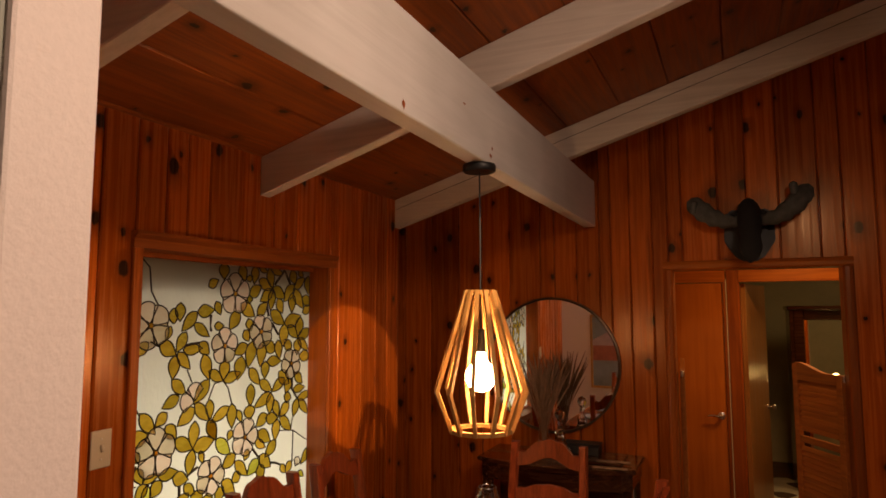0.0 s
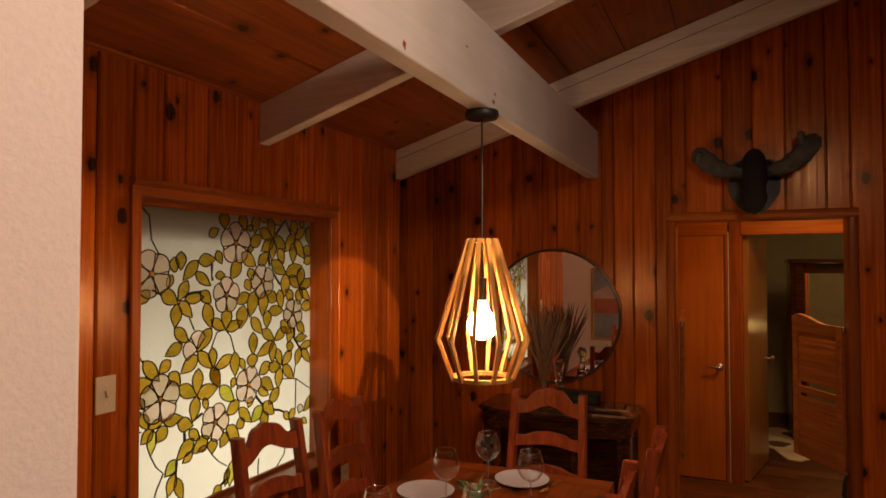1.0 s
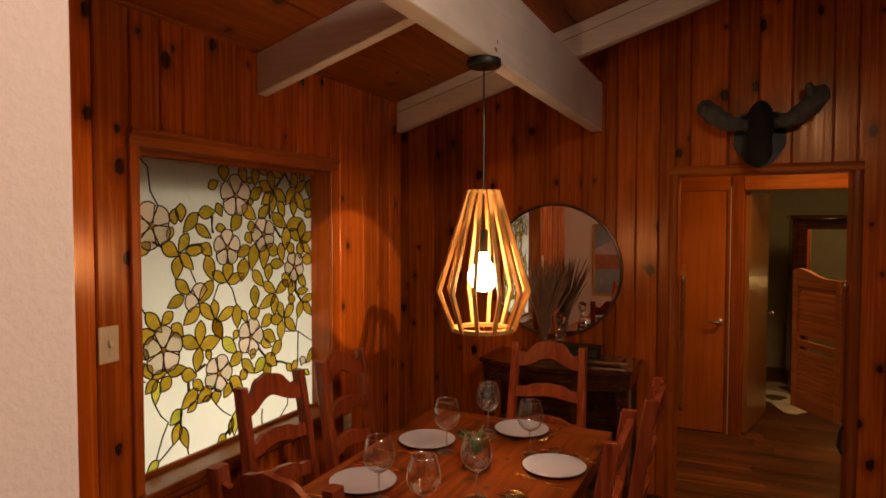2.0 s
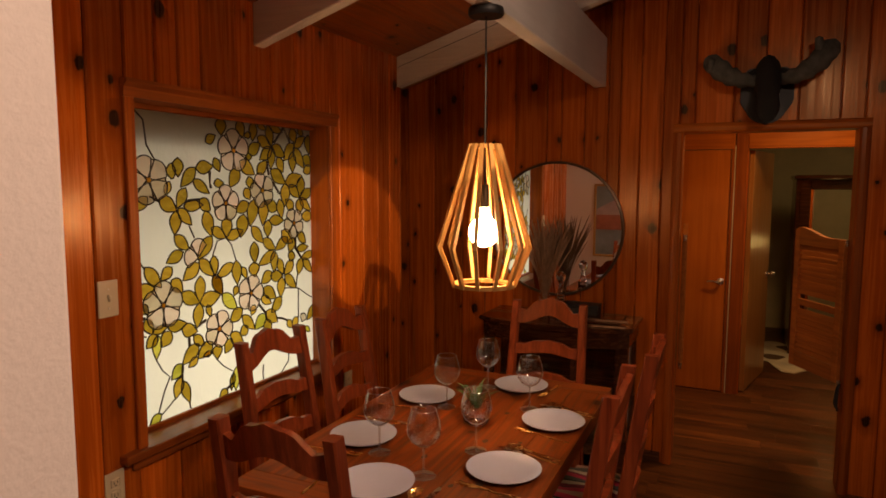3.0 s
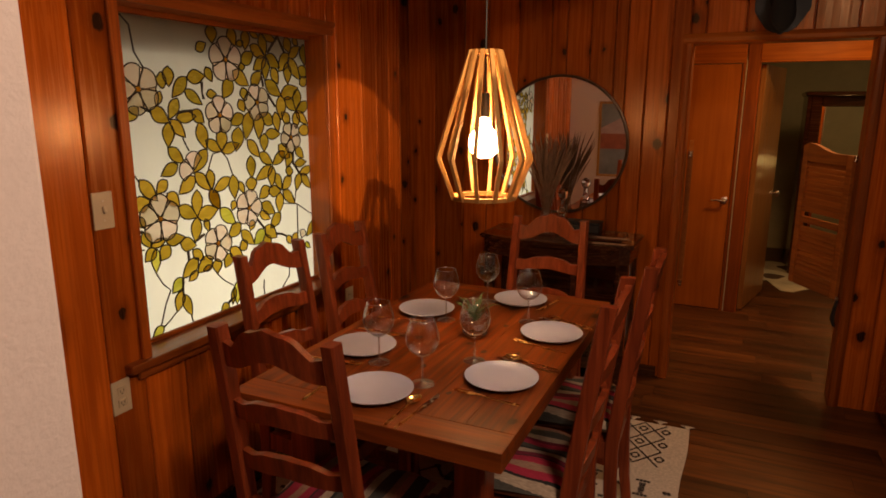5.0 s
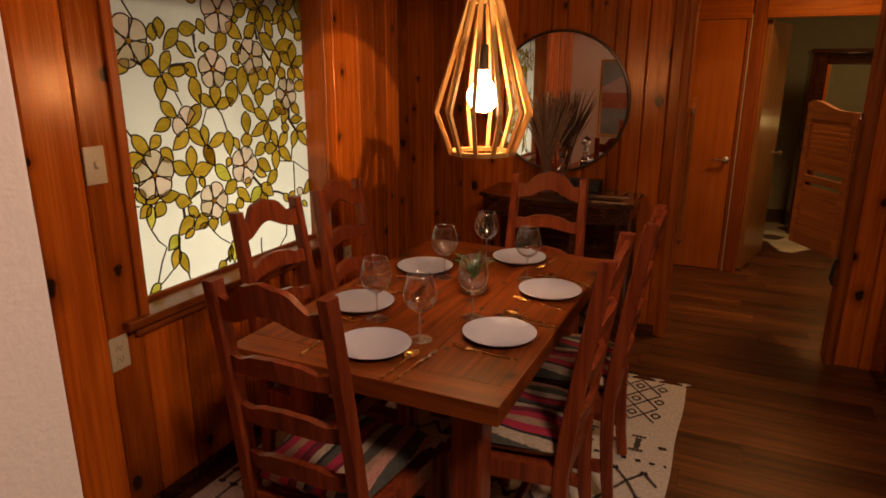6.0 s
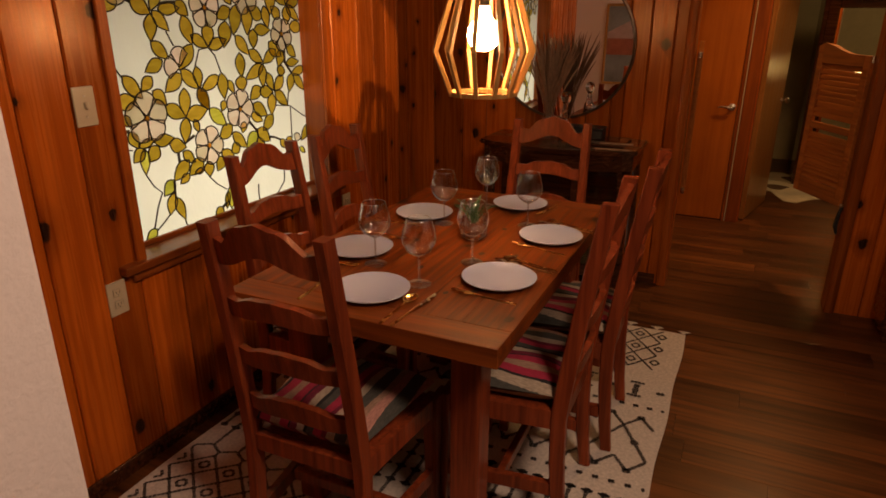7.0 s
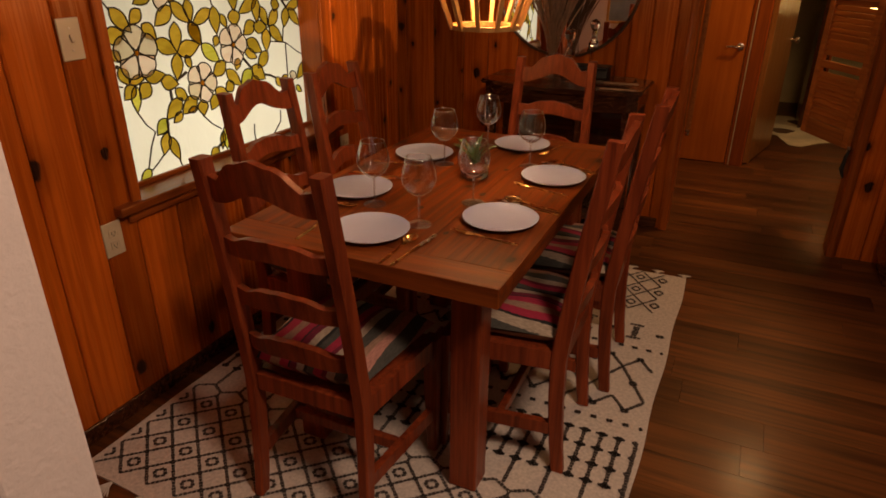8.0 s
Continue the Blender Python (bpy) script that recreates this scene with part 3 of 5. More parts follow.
# leaves: middle y and z, direction in degrees, length, width
SPRAY_1 = (
    (-1.604, 1.840, -17, 0.058, 0.027), (-1.513, 1.838, -16, 0.091, 0.037), (-1.338, 1.836, -36, 0.045, 0.034), (-1.844, 1.822, -89, 0.069, 0.058),
    (-1.734, 1.821, -66, 0.073, 0.052), (-1.394, 1.817, -65, 0.071, 0.056), (-1.660, 1.816, -95, 0.080, 0.050), (-1.554, 1.805, -76, 0.097, 0.051),
    (-1.691, 1.799, -74, 0.030, 0.041), (-1.346, 1.793, 31, 0.096, 0.046), (-1.277, 1.784, -84, 0.093, 0.062), (-1.588, 1.776, -23, 0.100, 0.052),
    (-1.652, 1.748, 34, 0.089, 0.054), (-1.425, 1.743, -134, 0.110, 0.061), (-1.496, 1.742, -29, 0.098, 0.057), (-1.582, 1.728, -144, 0.098, 0.053),
    (-1.354, 1.718, -53, 0.120, 0.059), (-1.546, 1.710, -102, 0.099, 0.050), (-1.286, 1.708, -23, 0.086, 0.054),
)
SPRAY_2 = (
    (-1.402, 1.698, -91, 0.094, 0.054), (-1.488, 1.684, -60, 0.078, 0.051), (-1.607, 1.670, 43, 0.088, 0.051), (-1.286, 1.669, 23, 0.075, 0.045),
    (-1.700, 1.665, -29, 0.104, 0.060), (-1.502, 1.630, -29, 0.120, 0.061), (-1.776, 1.624, -124, 0.096, 0.060), (-1.393, 1.620, 20, 0.131, 0.063),
    (-1.342, 1.587, -100, 0.097, 0.059), (-1.390, 1.565, -38, 0.095, 0.051), (-1.702, 1.558, -60, 0.056, 0.045), (-1.297, 1.556, 20, 0.118, 0.050),
    (-1.457, 1.551, -96, 0.106, 0.065), (-2.114, 1.524, -32, 0.091, 0.057), (-1.996, 1.518, 1, 0.096, 0.045), (-1.938, 1.518, -41, 0.071, 0.051),
    (-1.428, 1.508, 140, 0.071, 0.051), (-1.554, 1.506, 145, 0.085, 0.056), (-1.312, 1.505, -39, 0.105, 0.044),
)
SPRAY_3 = (
    (-1.736, 1.503, -157, 0.087, 0.051), (-1.356, 1.496, -98, 0.078, 0.056), (-1.492, 1.489, -79, 0.089, 0.051), (-1.674, 1.479, -104, 0.118, 0.065),
    (-2.037, 1.477, -45, 0.091, 0.046), (-1.605, 1.476, -95, 0.110, 0.062), (-2.084, 1.456, -98, 0.089, 0.053), (-1.292, 1.449, 0, 0.100, 0.052),
    (-1.924, 1.446, -76, 0.106, 0.059), (-1.519, 1.440, -2, 0.100, 0.048), (-1.826, 1.428, -96, 0.087, 0.059), (-1.738, 1.427, -105, 0.099, 0.069),
    (-1.872, 1.406, -27, 0.090, 0.045), (-1.580, 1.406, -92, 0.077, 0.054), (-1.781, 1.396, 13, 0.102, 0.045), (-1.647, 1.384, -47, 0.104, 0.051),
    (-2.058, 1.382, -44, 0.091, 0.048), (-1.450, 1.360, -38, 0.096, 0.064), (-1.946, 1.354, -130, 0.115, 0.057),
)
SPRAY_4 = (
    (-1.342, 1.350, -44, 0.079, 0.047), (-1.572, 1.337, -33, 0.098, 0.048), (-1.489, 1.333, -148, 0.103, 0.049), (-2.092, 1.332, -154, 0.087, 0.047),
    (-1.420, 1.323, -114, 0.075, 0.053), (-1.668, 1.309, -92, 0.096, 0.055), (-1.336, 1.302, 1, 0.090, 0.039), (-1.899, 1.281, -81, 0.080, 0.045),
    (-1.589, 1.277, -155, 0.126, 0.051), (-2.133, 1.277, -138, 0.066, 0.045), (-1.940, 1.276, -43, 0.107, 0.050), (-2.018, 1.270, -147, 0.101, 0.056),
    (-2.192, 1.270, -48, 0.106, 0.051), (-1.422, 1.269, -108, 0.050, 0.051), (-1.294, 1.265, 12, 0.112, 0.040), (-1.542, 1.258, -92, 0.096, 0.051),
    (-1.844, 1.254, -156, 0.113, 0.046), (-1.674, 1.238, -87, 0.064, 0.066), (-1.776, 1.238, -89, 0.102, 0.056),
)
SPRAY_5 = (
    (-1.498, 1.232, -63, 0.085, 0.046), (-1.731, 1.231, -63, 0.060, 0.032), (-2.222, 1.227, 9, 0.077, 0.057), (-2.086, 1.226, -44, 0.073, 0.053),
    (-1.442, 1.219, -139, 0.091, 0.052), (-1.361, 1.216, -112, 0.084, 0.050), (-1.300, 1.214, -47, 0.103, 0.045), (-1.884, 1.202, -66, 0.095, 0.053),
    (-1.884, 1.200, -60, 0.098, 0.052), (-1.977, 1.198, -94, 0.102, 0.054), (-1.596, 1.194, -149, 0.083, 0.054), (-1.527, 1.192, -8, 0.087, 0.052),
    (-2.026, 1.170, -26, 0.102, 0.055), (-1.786, 1.164, -123, 0.044, 0.033), (-2.234, 1.164, -53, 0.050, 0.033), (-1.432, 1.155, -41, 0.111, 0.051),
    (-1.924, 1.154, 7, 0.112, 0.061), (-1.497, 1.138, -96, 0.095, 0.055), (-1.574, 1.123, -34, 0.100, 0.056),
)
SPRAY_6 = (
    (-1.934, 1.107, -69, 0.053, 0.030), (-2.218, 1.099, -62, 0.066, 0.041), (-1.990, 1.098, -101, 0.096, 0.053), (-1.600, 1.094, -28, 0.079, 0.039),
    (-2.166, 1.082, 13, 0.076, 0.031), (-2.092, 1.080, 3, 0.088, 0.046), (-1.686, 1.066, -115, 0.047, 0.038), (-1.532, 1.063, -144, 0.094, 0.054),
    (-1.788, 1.062, -150, 0.088, 0.056), (-2.035, 1.050, -17, 0.079, 0.054), (-2.208, 1.045, -144, 0.064, 0.046), (-2.146, 1.040, -133, 0.069, 0.053),
    (-1.715, 1.018, -42, 0.105, 0.049), (-1.566, 1.016, -43, 0.096, 0.059), (-1.989, 1.000, -44, 0.072, 0.042), (-1.743, 0.988, -151, 0.055, 0.048),
    (-1.276, 0.984, -137, 0.100, 0.050), (-1.592, 0.976, -66, 0.074, 0.054), (-1.785, 0.962, -42, 0.097, 0.056),
)
SPRAY_7 = (
    (-1.442, 0.958, -51, 0.055, 0.035), (-1.404, 0.958, -138, 0.062, 0.043), (-2.034, 0.958, -146, 0.104, 0.056), (-1.961, 0.956, -150, 0.093, 0.058),
    (-1.836, 0.945, -128, 0.066, 0.051), (-1.949, 0.938, -172, 0.047, 0.024), (-1.898, 0.936, -87, 0.060, 0.052), (-2.023, 0.924, -153, 0.056, 0.033),
    (-1.376, 0.916, 158, 0.079, 0.027), (-2.099, 0.846, -114, 0.082, 0.047), (-2.062, 0.821, -70, 0.099, 0.041), (-1.820, 0.793, -106, 0.071, 0.030),
    (-1.871, 0.752, -148, 0.057, 0.045),
)
LIME_LEAVES = (
    (-1.820, 1.124, -41, 0.113, 0.056), (-2.186, 1.019, -94, 0.091, 0.041), (-1.642, 1.007, -144, 0.091, 0.057), (-1.590, 0.935, -136, 0.057, 0.038),
    (-1.308, 0.907, -40, 0.049, 0.026), (-2.100, 0.907, -140, 0.073, 0.049), (-1.796, 0.800, -99, 0.100, 0.047), (-2.206, 0.758, -149, 0.062, 0.038),
)
SEEDY_LEAVES = (
    (-1.900, 1.772, 30, 0.060, 0.039), (-1.690, 1.710, -103, 0.033, 0.035), (-1.870, 1.673, -61, 0.060, 0.040), (-1.935, 1.662, 9, 0.090, 0.052),
    (-2.064, 1.658, -89, 0.070, 0.050), (-2.097, 1.644, -179, 0.046, 0.056), (-2.018, 1.623, -132, 0.104, 0.050), (-1.686, 1.604, -66, 0.054, 0.045),
    (-1.862, 1.602, 4, 0.053, 0.034), (-1.953, 1.588, -34, 0.098, 0.043), (-2.115, 1.581, -114, 0.057, 0.033), (-2.052, 1.547, -121, 0.087, 0.047),
    (-2.230, 1.529, -142, 0.074, 0.043),
)
OLIVE_LEAVES = SPRAY_1 + SPRAY_2 + SPRAY_3 + SPRAY_4 + SPRAY_5 + SPRAY_6 + SPRAY_7
# blossoms: y, z, radius, turn
BLOSSOMS = ((-2.195, 1.611, 0.087, 38), (-1.779, 1.732, 0.087, 90), (-1.831, 1.522, 0.074, 90), (-1.612, 1.572, 0.075, 35), (-1.401, 1.421, 0.070, 45), (-2.154, 1.165, 0.089, 90), (-1.699, 1.141, 0.079, 70), (-1.886, 1.026, 0.075, 65))
HALF_BLOSSOM = (-1.977, 1.318)
LINES = (
    ((-2.250, 1.856), (-2.205, 1.816), (-2.195, 1.732), (-2.156, 1.672)),
    ((-2.258, 1.366), (-2.246, 1.336), (-2.226, 1.305)),
    ((-2.191, 0.977), (-2.164, 0.928), (-2.132, 0.897), (-2.160, 0.850), (-2.189, 0.776)),
    ((-2.115, 0.808), (-2.142, 0.788), (-2.176, 0.768)),
    ((-2.046, 0.776), (-2.041, 0.752), (-2.027, 0.737)),
    ((-1.902, 0.908), (-1.863, 0.868), (-1.816, 0.836)),
    ((-1.829, 1.383), (-1.800, 1.354), (-1.776, 1.287)),
    ((-1.833, 1.383), (-1.877, 1.376), (-1.905, 1.319)),
    ((-1.467, 1.129), (-1.371, 1.115), (-1.292, 1.067), (-1.240, 1.043)),
    ((-1.371, 1.115), (-1.375, 0.972)),
    ((-1.376, 1.178), (-1.389, 1.119)),
    ((-2.018, 1.443), (-1.993, 1.395)),
    ((-1.910, 1.647), (-1.905, 1.582)),
    ((-1.901, 1.647), (-1.907, 1.604), (-1.898, 1.582)),
    ((-2.259, 1.074), (-2.228, 1.066)),
    ((-1.625, 0.814), (-1.630, 0.778), (-1.625, 0.720)),
    ((-1.448, 0.836), (-1.454, 0.789), (-1.525, 0.729)),
)
BRANCHES = (
    ((-1.457, 1.848), (-1.524, 1.778)),
    ((-1.457, 1.848), (-1.413, 1.784)),
    ((-1.385, 1.364), (-1.387, 1.303), (-1.345, 1.256)),
    ((-1.652, 1.090), (-1.606, 1.041)),
    ((-1.531, 1.003), (-1.492, 0.994), (-1.459, 0.979)),
    ((-2.037, 1.022), (-2.036, 0.989)),
    ((-2.074, 0.926), (-2.078, 0.866)),
    ((-1.851, 0.767), (-1.818, 0.785)),
    ((-2.032, 1.533), (-2.000, 1.538), (-1.963, 1.540)),
    ((-2.194, 1.554), (-2.151, 1.537)),
    ((-2.259, 1.127), (-2.230, 1.132)),
    ((-1.576, 1.694), (-1.562, 1.638)),
    ((-1.536, 1.606), (-1.493, 1.556)),
    ((-1.994, 1.056), (-1.950, 1.073)),
    ((-1.808, 0.944), (-1.785, 0.915)),
)
for y, z, r, turn in BLOSSOMS:
    for i in range(5):
        glass_piece(petal_outline(y, z, radians(turn + 72 * i), r, r * 1.08), PETAL_GLASS, "petal", 0.0024)
    part("boss", lathe(((0, 0.004), (0.007, 0.003), (0.010, 0), (0.010, -0.003), (0, -0.003)), 10, m=pose(GX + 0.007, y, z, 0, 90, 0)), AMBER_GLASS, win, "amber glass boss")
for turn in (95, 168):
    glass_piece(petal_outline(*HALF_BLOSSOM, radians(turn), 0.075, 0.085), PETAL_GLASS, "petal", 0.0024)
glass_piece(petal_outline(-1.36, 0.945, radians(60), 0.05, 0.05), PETAL_GLASS, "petal", 0.0024)
leaf_rng = random.Random(11)
for leaves, material in ((OLIVE_LEAVES, OLIVE_GLASS), (LIME_LEAVES, LIME_GLASS), (SEEDY_LEAVES, SEEDY_GLASS)):
    for y, z, turn, length, width in leaves:
        a = radians(turn + leaf_rng.uniform(-3, 3))
        glass_piece(petal_outline(y - math.cos(a) * length / 2, z - math.sin(a) * length / 2, a, length, width, 1), material)
for points in LINES:
    vine(points)
for points in BRANCHES:
    vine(points, 0.0055)

# ---------------------------------------------------------------- electrical plates
def wall_plate(y, z, toggle, m=None):
    ob = thing("light_switch" if toggle else "wall_outlet", "almond plastic toggle switch plate on the pine wall" if toggle else "almond plastic double outlet plate on the pine wall", "switch" if toggle else "outlet")
    ob.location = (0, y, z)
    part("plate", box((0.0, -0.035, -0.057), (0.006, 0.035, 0.057), 0.003, seg=2), ALMOND, ob)
    if toggle:
        part("toggle", box((0.005, -0.005, -0.012), (0.016, 0.005, 0.010), 0.002, m=pose(0, 0, 0, 0, -18, 0)), ALMOND, ob)
        for s in (-1, 1):
            part("screw", lathe(((0, 0.0075), (0.0035, 0.007), (0.0035, 0.005)), 8, m=pose(0, 0, s * 0.03) @ pose(0, 0, 0, 0, 90, 0) @ pose(0, 0, 0)), NICKEL, ob)
    else:
        for s in (-1, 1):
            sock = part("socket", box((0.005, -0.016, s * 0.02 - 0.014), (0.0085, 0.016, s * 0.02 + 0.014), 0.003), ALMOND, ob)
            for v in (-1, 1):
                part("slot", box((0.008, v * 0.006 - 0.001, s * 0.02 - 0.003), (0.0092, v * 0.006 + 0.001, s * 0.02 + 0.006)), SLOT, sock)
            part("slot", box((0.008, -0.002, s * 0.02 - 0.010), (0.0092, 0.002, s * 0.02 - 0.006)), SLOT, sock)
    return ob


wall_plate(-2.452, 1.245, True)
wall_plate(-2.46, 0.638, False)
wall_plate(-1.12, 0.605, False)

# ---------------------------------------------------------------- rug
RX0, RX1, RY0, RY1 = 0.07, 1.645, -2.80, -0.635
NEAR_STEP, NEAR_END = 0.111, -2.3425
rug = thing("rug", "ivory flat-woven wool rug with charcoal geometric pattern and tassels", "rug")
bm = bmesh.new()
nx, ny = 24, 30
grid = [[bm.verts.new((RX0 + (RX1 - RX0) * i / nx + 0.004 * math.sin(j * 0.8 + i), RY0 + (RY1 - RY0) * j / ny + 0.004 * math.sin(i * 0.9), 0.008 + 0.0012 * math.sin(i * 1.3 + j * 0.7))) for j in range(ny + 1)] for i in range(nx + 1)]
for i in range(nx):
    for j in range(ny):
        bm.faces.new((grid[i][j], grid[i + 1][j], grid[i + 1][j + 1], grid[i][j + 1]))
ext = bmesh.ops.extrude_face_region(bm, geom=bm.faces[:])
for v in (g for g in ext["geom"] if isinstance(g, bmesh.types.BMVert)):
    v.co.z = 0.002
part("weave", bm, WOOL, rug)


def stitch(bm, a, b, w=0.009, z=0.0108):
    """A woven line from a to b."""
    w *= 1.3
    d = Vector((b[0] - a[0], b[1] - a[1]))
    if d.length < 1e-4:
        return
    if max(a[0], b[0]) > RX1 - 0.012 or min(a[0], b[0]) < RX0 + 0.012:
        return
    n = Vector((-d.y, d.x)).normalized() * w / 2
    steps = max(1, int(d.length / 0.012))
    for k in range(steps):
        p = Vector(a) + d * (k / steps)
        q = Vector(a) + d * ((k + 0.86) / steps)
        e = n * (0.85 + 0.3 * ((k * 7) % 3) / 2)
        vs = [bm.verts.new((*c, z)) for c in (p + e, p - e, q - e, q + e)]
        bm.faces.new(vs)


def diamond(bm, x, y, rx, ry, w):
    p = [(x - rx, y), (x, y + ry), (x + rx, y), (x, y - ry)]
    for a, b in zip(p, p[1:] + p[:1]):
        stitch(bm, a, b, w)


def lattice(y0, y1, sx, sy, shift=0.0):
    bm = bmesh.new()
    rows, cols = round((y1 - y0) / sy), int((RX1 - RX0 - shift) / sx) + 1
    for j in range(rows):
        for i in range(cols):
            x, y = RX0 + shift + i * sx, y0 + j * sy
            stitch(bm, (x, y), (x + sx, y + sy), 0.008)
            stitch(bm, (x + sx, y), (x, y + sy), 0.008)
    for j in range(rows):
        for i in range(cols):
            diamond(bm, RX0 + shift + (i + 1) * sx, y0 + (j + 0.5) * sy, sx * 0.20, sy * 0.19, 0.009)
    tagged(part("pattern", bm, WOOL_DARK, rug, "charcoal diamond lattice"), kind="stuff")


lattice(NEAR_END - 0.42, NEAR_END, NEAR_STEP, 0.105, -0.086)
lattice(-1.055, RY1 - 0.012, 0.105, 0.136)


def pattern(label, bm):
    tagged(part("pattern", bm, WOOL_DARK, rug, label), kind="stuff")


bm = bmesh.new()
for i in range(int((RX1 - RX0) / NEAR_STEP) + 1):      # hexagon caps that close the lattice
    x = RX0 + 0.025 + i * NEAR_STEP
    stitch(bm, (x, NEAR_END), (x, NEAR_END + 0.02), 0.009)
    stitch(bm, (x, NEAR_END + 0.02), (x + NEAR_STEP / 2, NEAR_END + 0.05), 0.009)
    stitch(bm, (x + NEAR_STEP / 2, NEAR_END + 0.05), (x + NEAR_STEP, NEAR_END + 0.02), 0.009)
pattern("charcoal hexagon border", bm)
bm = bmesh.new()
for i in range(28):                       # ladder columns, every other one on a long bar
    x = RX0 + 0.03 + i * 0.0565
    stitch(bm, (x, -2.295 if i % 2 else -2.185), (x, -1.945), 0.010)
    for k in range(4):
        y = -2.18 + k * 0.076
        diamond(bm, x, y, 0.015, 0.011, 0.007)
        stitch(bm, (x - 0.021, y), (x + 0.021, y), 0.008)
pattern("charcoal ladder columns", bm)
bm = bmesh.new()
for y in (-1.872, -1.373):
    for i in range(29):
        diamond(bm, RX0 + 0.02 + i * 0.055, y, 0.010, 0.007, 0.010)
pattern("rows of small charcoal dots", bm)
bm = bmesh.new()
for i in range(14):                       # zigzags with a diamond trellis between them
    x = RX0 + 0.03 + i * 0.112
    for s in (-1, 1):
        stitch(bm, (x, -1.625 + s * 0.172), (x + 0.056, -1.625 + s * 0.100), 0.010)
        stitch(bm, (x + 0.056, -1.625 + s * 0.100), (x + 0.112, -1.625 + s * 0.172), 0.010)
        diamond(bm, x, -1.625 + s * 0.172, 0.014, 0.011, 0.010)
    a = 1 if i % 2 else -1
    stitch(bm, (x + 0.056, -1.625 - a * 0.10), (x + 0.168, -1.625 + a * 0.10), 0.010)
    diamond(bm, x + 0.112, -1.625, 0.015, 0.014, 0.009)
pattern("charcoal zigzag trellis", bm)
bm = bmesh.new()
for i in range(8):
    x = RX0 + 0.03 + i * 0.2
    stitch(bm, (x, -1.285), (x, -1.205), 0.018)
    for yy in (-1.298, -1.190):
        stitch(bm, (x - 0.030, yy), (x + 0.030, yy), 0.013)
    diamond(bm, x + 0.1, -1.245, 0.016, 0.008, 0.012)
pattern("charcoal spool motifs", bm)
for y, out in ((RY0, -1), (RY1, 1)):
    for i in range(13):
        x = RX0 + 0.015 + i * (RX1 - RX0 - 0.03) / 12
        bm = bmesh.new()
        for k in range(7):
            a = (k - 3) * 0.22
            tube([(x, y, 0.008), (x + 0.02 * math.sin(a), y + out * 0.022, 0.010), (x + 0.05 * math.sin(a), y + out * (0.052 - abs(k - 3) * 0.003), 0.004)], [0.004, 0.0035, 0.0022], 5, bm)
        part("tassel", bm, TASSEL, rug)

# ---------------------------------------------------------------- table
KNOT = plain("dark_knot", (0.035, 0.013, 0.006), 0.5, 0, 0.4, 60.0)
TX0, TX1, TY0, TY1, TZ = 0.515, 1.318, -2.505, -1.20, 0.78
table = thing("dining_table", "reddish pine farmhouse dining table with thick planked top", "table")
top = part("tabletop", box((TX0 + 0.03, TY0 + 0.10, TZ - 0.052), (TX1 - 0.03, TY1 - 0.10, TZ - 0.018)), TABLE_WOOD, table)
n = 6
for i in range(n):
    w = (TX1 - TX0) / n
    part("plank", box((TX0 + i * w + 0.0002, TY0 + 0.0997, TZ - 0.052), (TX0 + (i + 1) * w - 0.0002, TY1 - 0.0997, TZ), 0.0008), TABLE_WOOD, top)
part("breadboard_end", box((TX0, TY0, TZ - 0.052), (TX1, TY0 + 0.0995, TZ), 0.0014), TABLE_CROSS, top)
part("breadboard_end", box((TX0, TY1 - 0.0995, TZ - 0.052), (TX1, TY1, TZ), 0.0014), TABLE_CROSS, top)
knot_rng = random.Random(9)
for x, y, r in ((1.144, -2.219, 0.011), (1.075, -2.26, 0.008), (1.05, -1.93, 0.010), (1.155, -1.90, 0.009), (0.925, -2.12, 0.010), (1.03, -1.66, 0.009), (0.80, -1.90, 0.011), (0.62, -2.25, 0.012)):
    pts = [(x + r * math.cos(2 * math.pi * k / 14) * knot_rng.uniform(0.8, 1.1), y + 1.5 * r * math.sin(2 * math.pi * k / 14) * knot_rng.uniform(0.85, 1.1)) for k in range(14)]
    part("knot", prism(pts, "z", TZ - 0.001, TZ + 0.0003), KNOT, top, "dark brown knot in the plank")
for sx in (0, 1):
    for sy in (0, 1):
        cx = TX1 - 0.135 if sx else TX0 + 0.135
        cy = TY1 - 0.175 if sy else TY0 + 0.175
        part("leg", box((cx - 0.043, cy - 0.043, 0.011), (cx + 0.043, cy + 0.043, TZ - 0.053), 0.006, seg=2), CHAIR_WOOD, table)
    x = TX1 - 0.145 if sx else TX0 + 0.12
    part("apron", box((x, TY0 + 0.219, TZ - 0.14), (x + 0.025, TY1 - 0.219, TZ - 0.053), 0.003), TABLE_WOOD, table)
for y in (TY0 + 0.165, TY1 - 0.19):
    pts = [(TX0 + 0.179, TZ - 0.053), (TX0 + 0.179, TZ - 0.15)] + [(TX0 + 0.179 + (TX1 - TX0 - 0.358) * t / 12, TZ - 0.15 + 0.045 * math.sin(math.pi * t / 12)) for t in range(1, 12)] + [(TX1 - 0.179, TZ - 0.15), (TX1 - 0.179, TZ - 0.053)]
    part("apron", prism(pts, "y", y, y + 0.025), TABLE_CROSS, table)


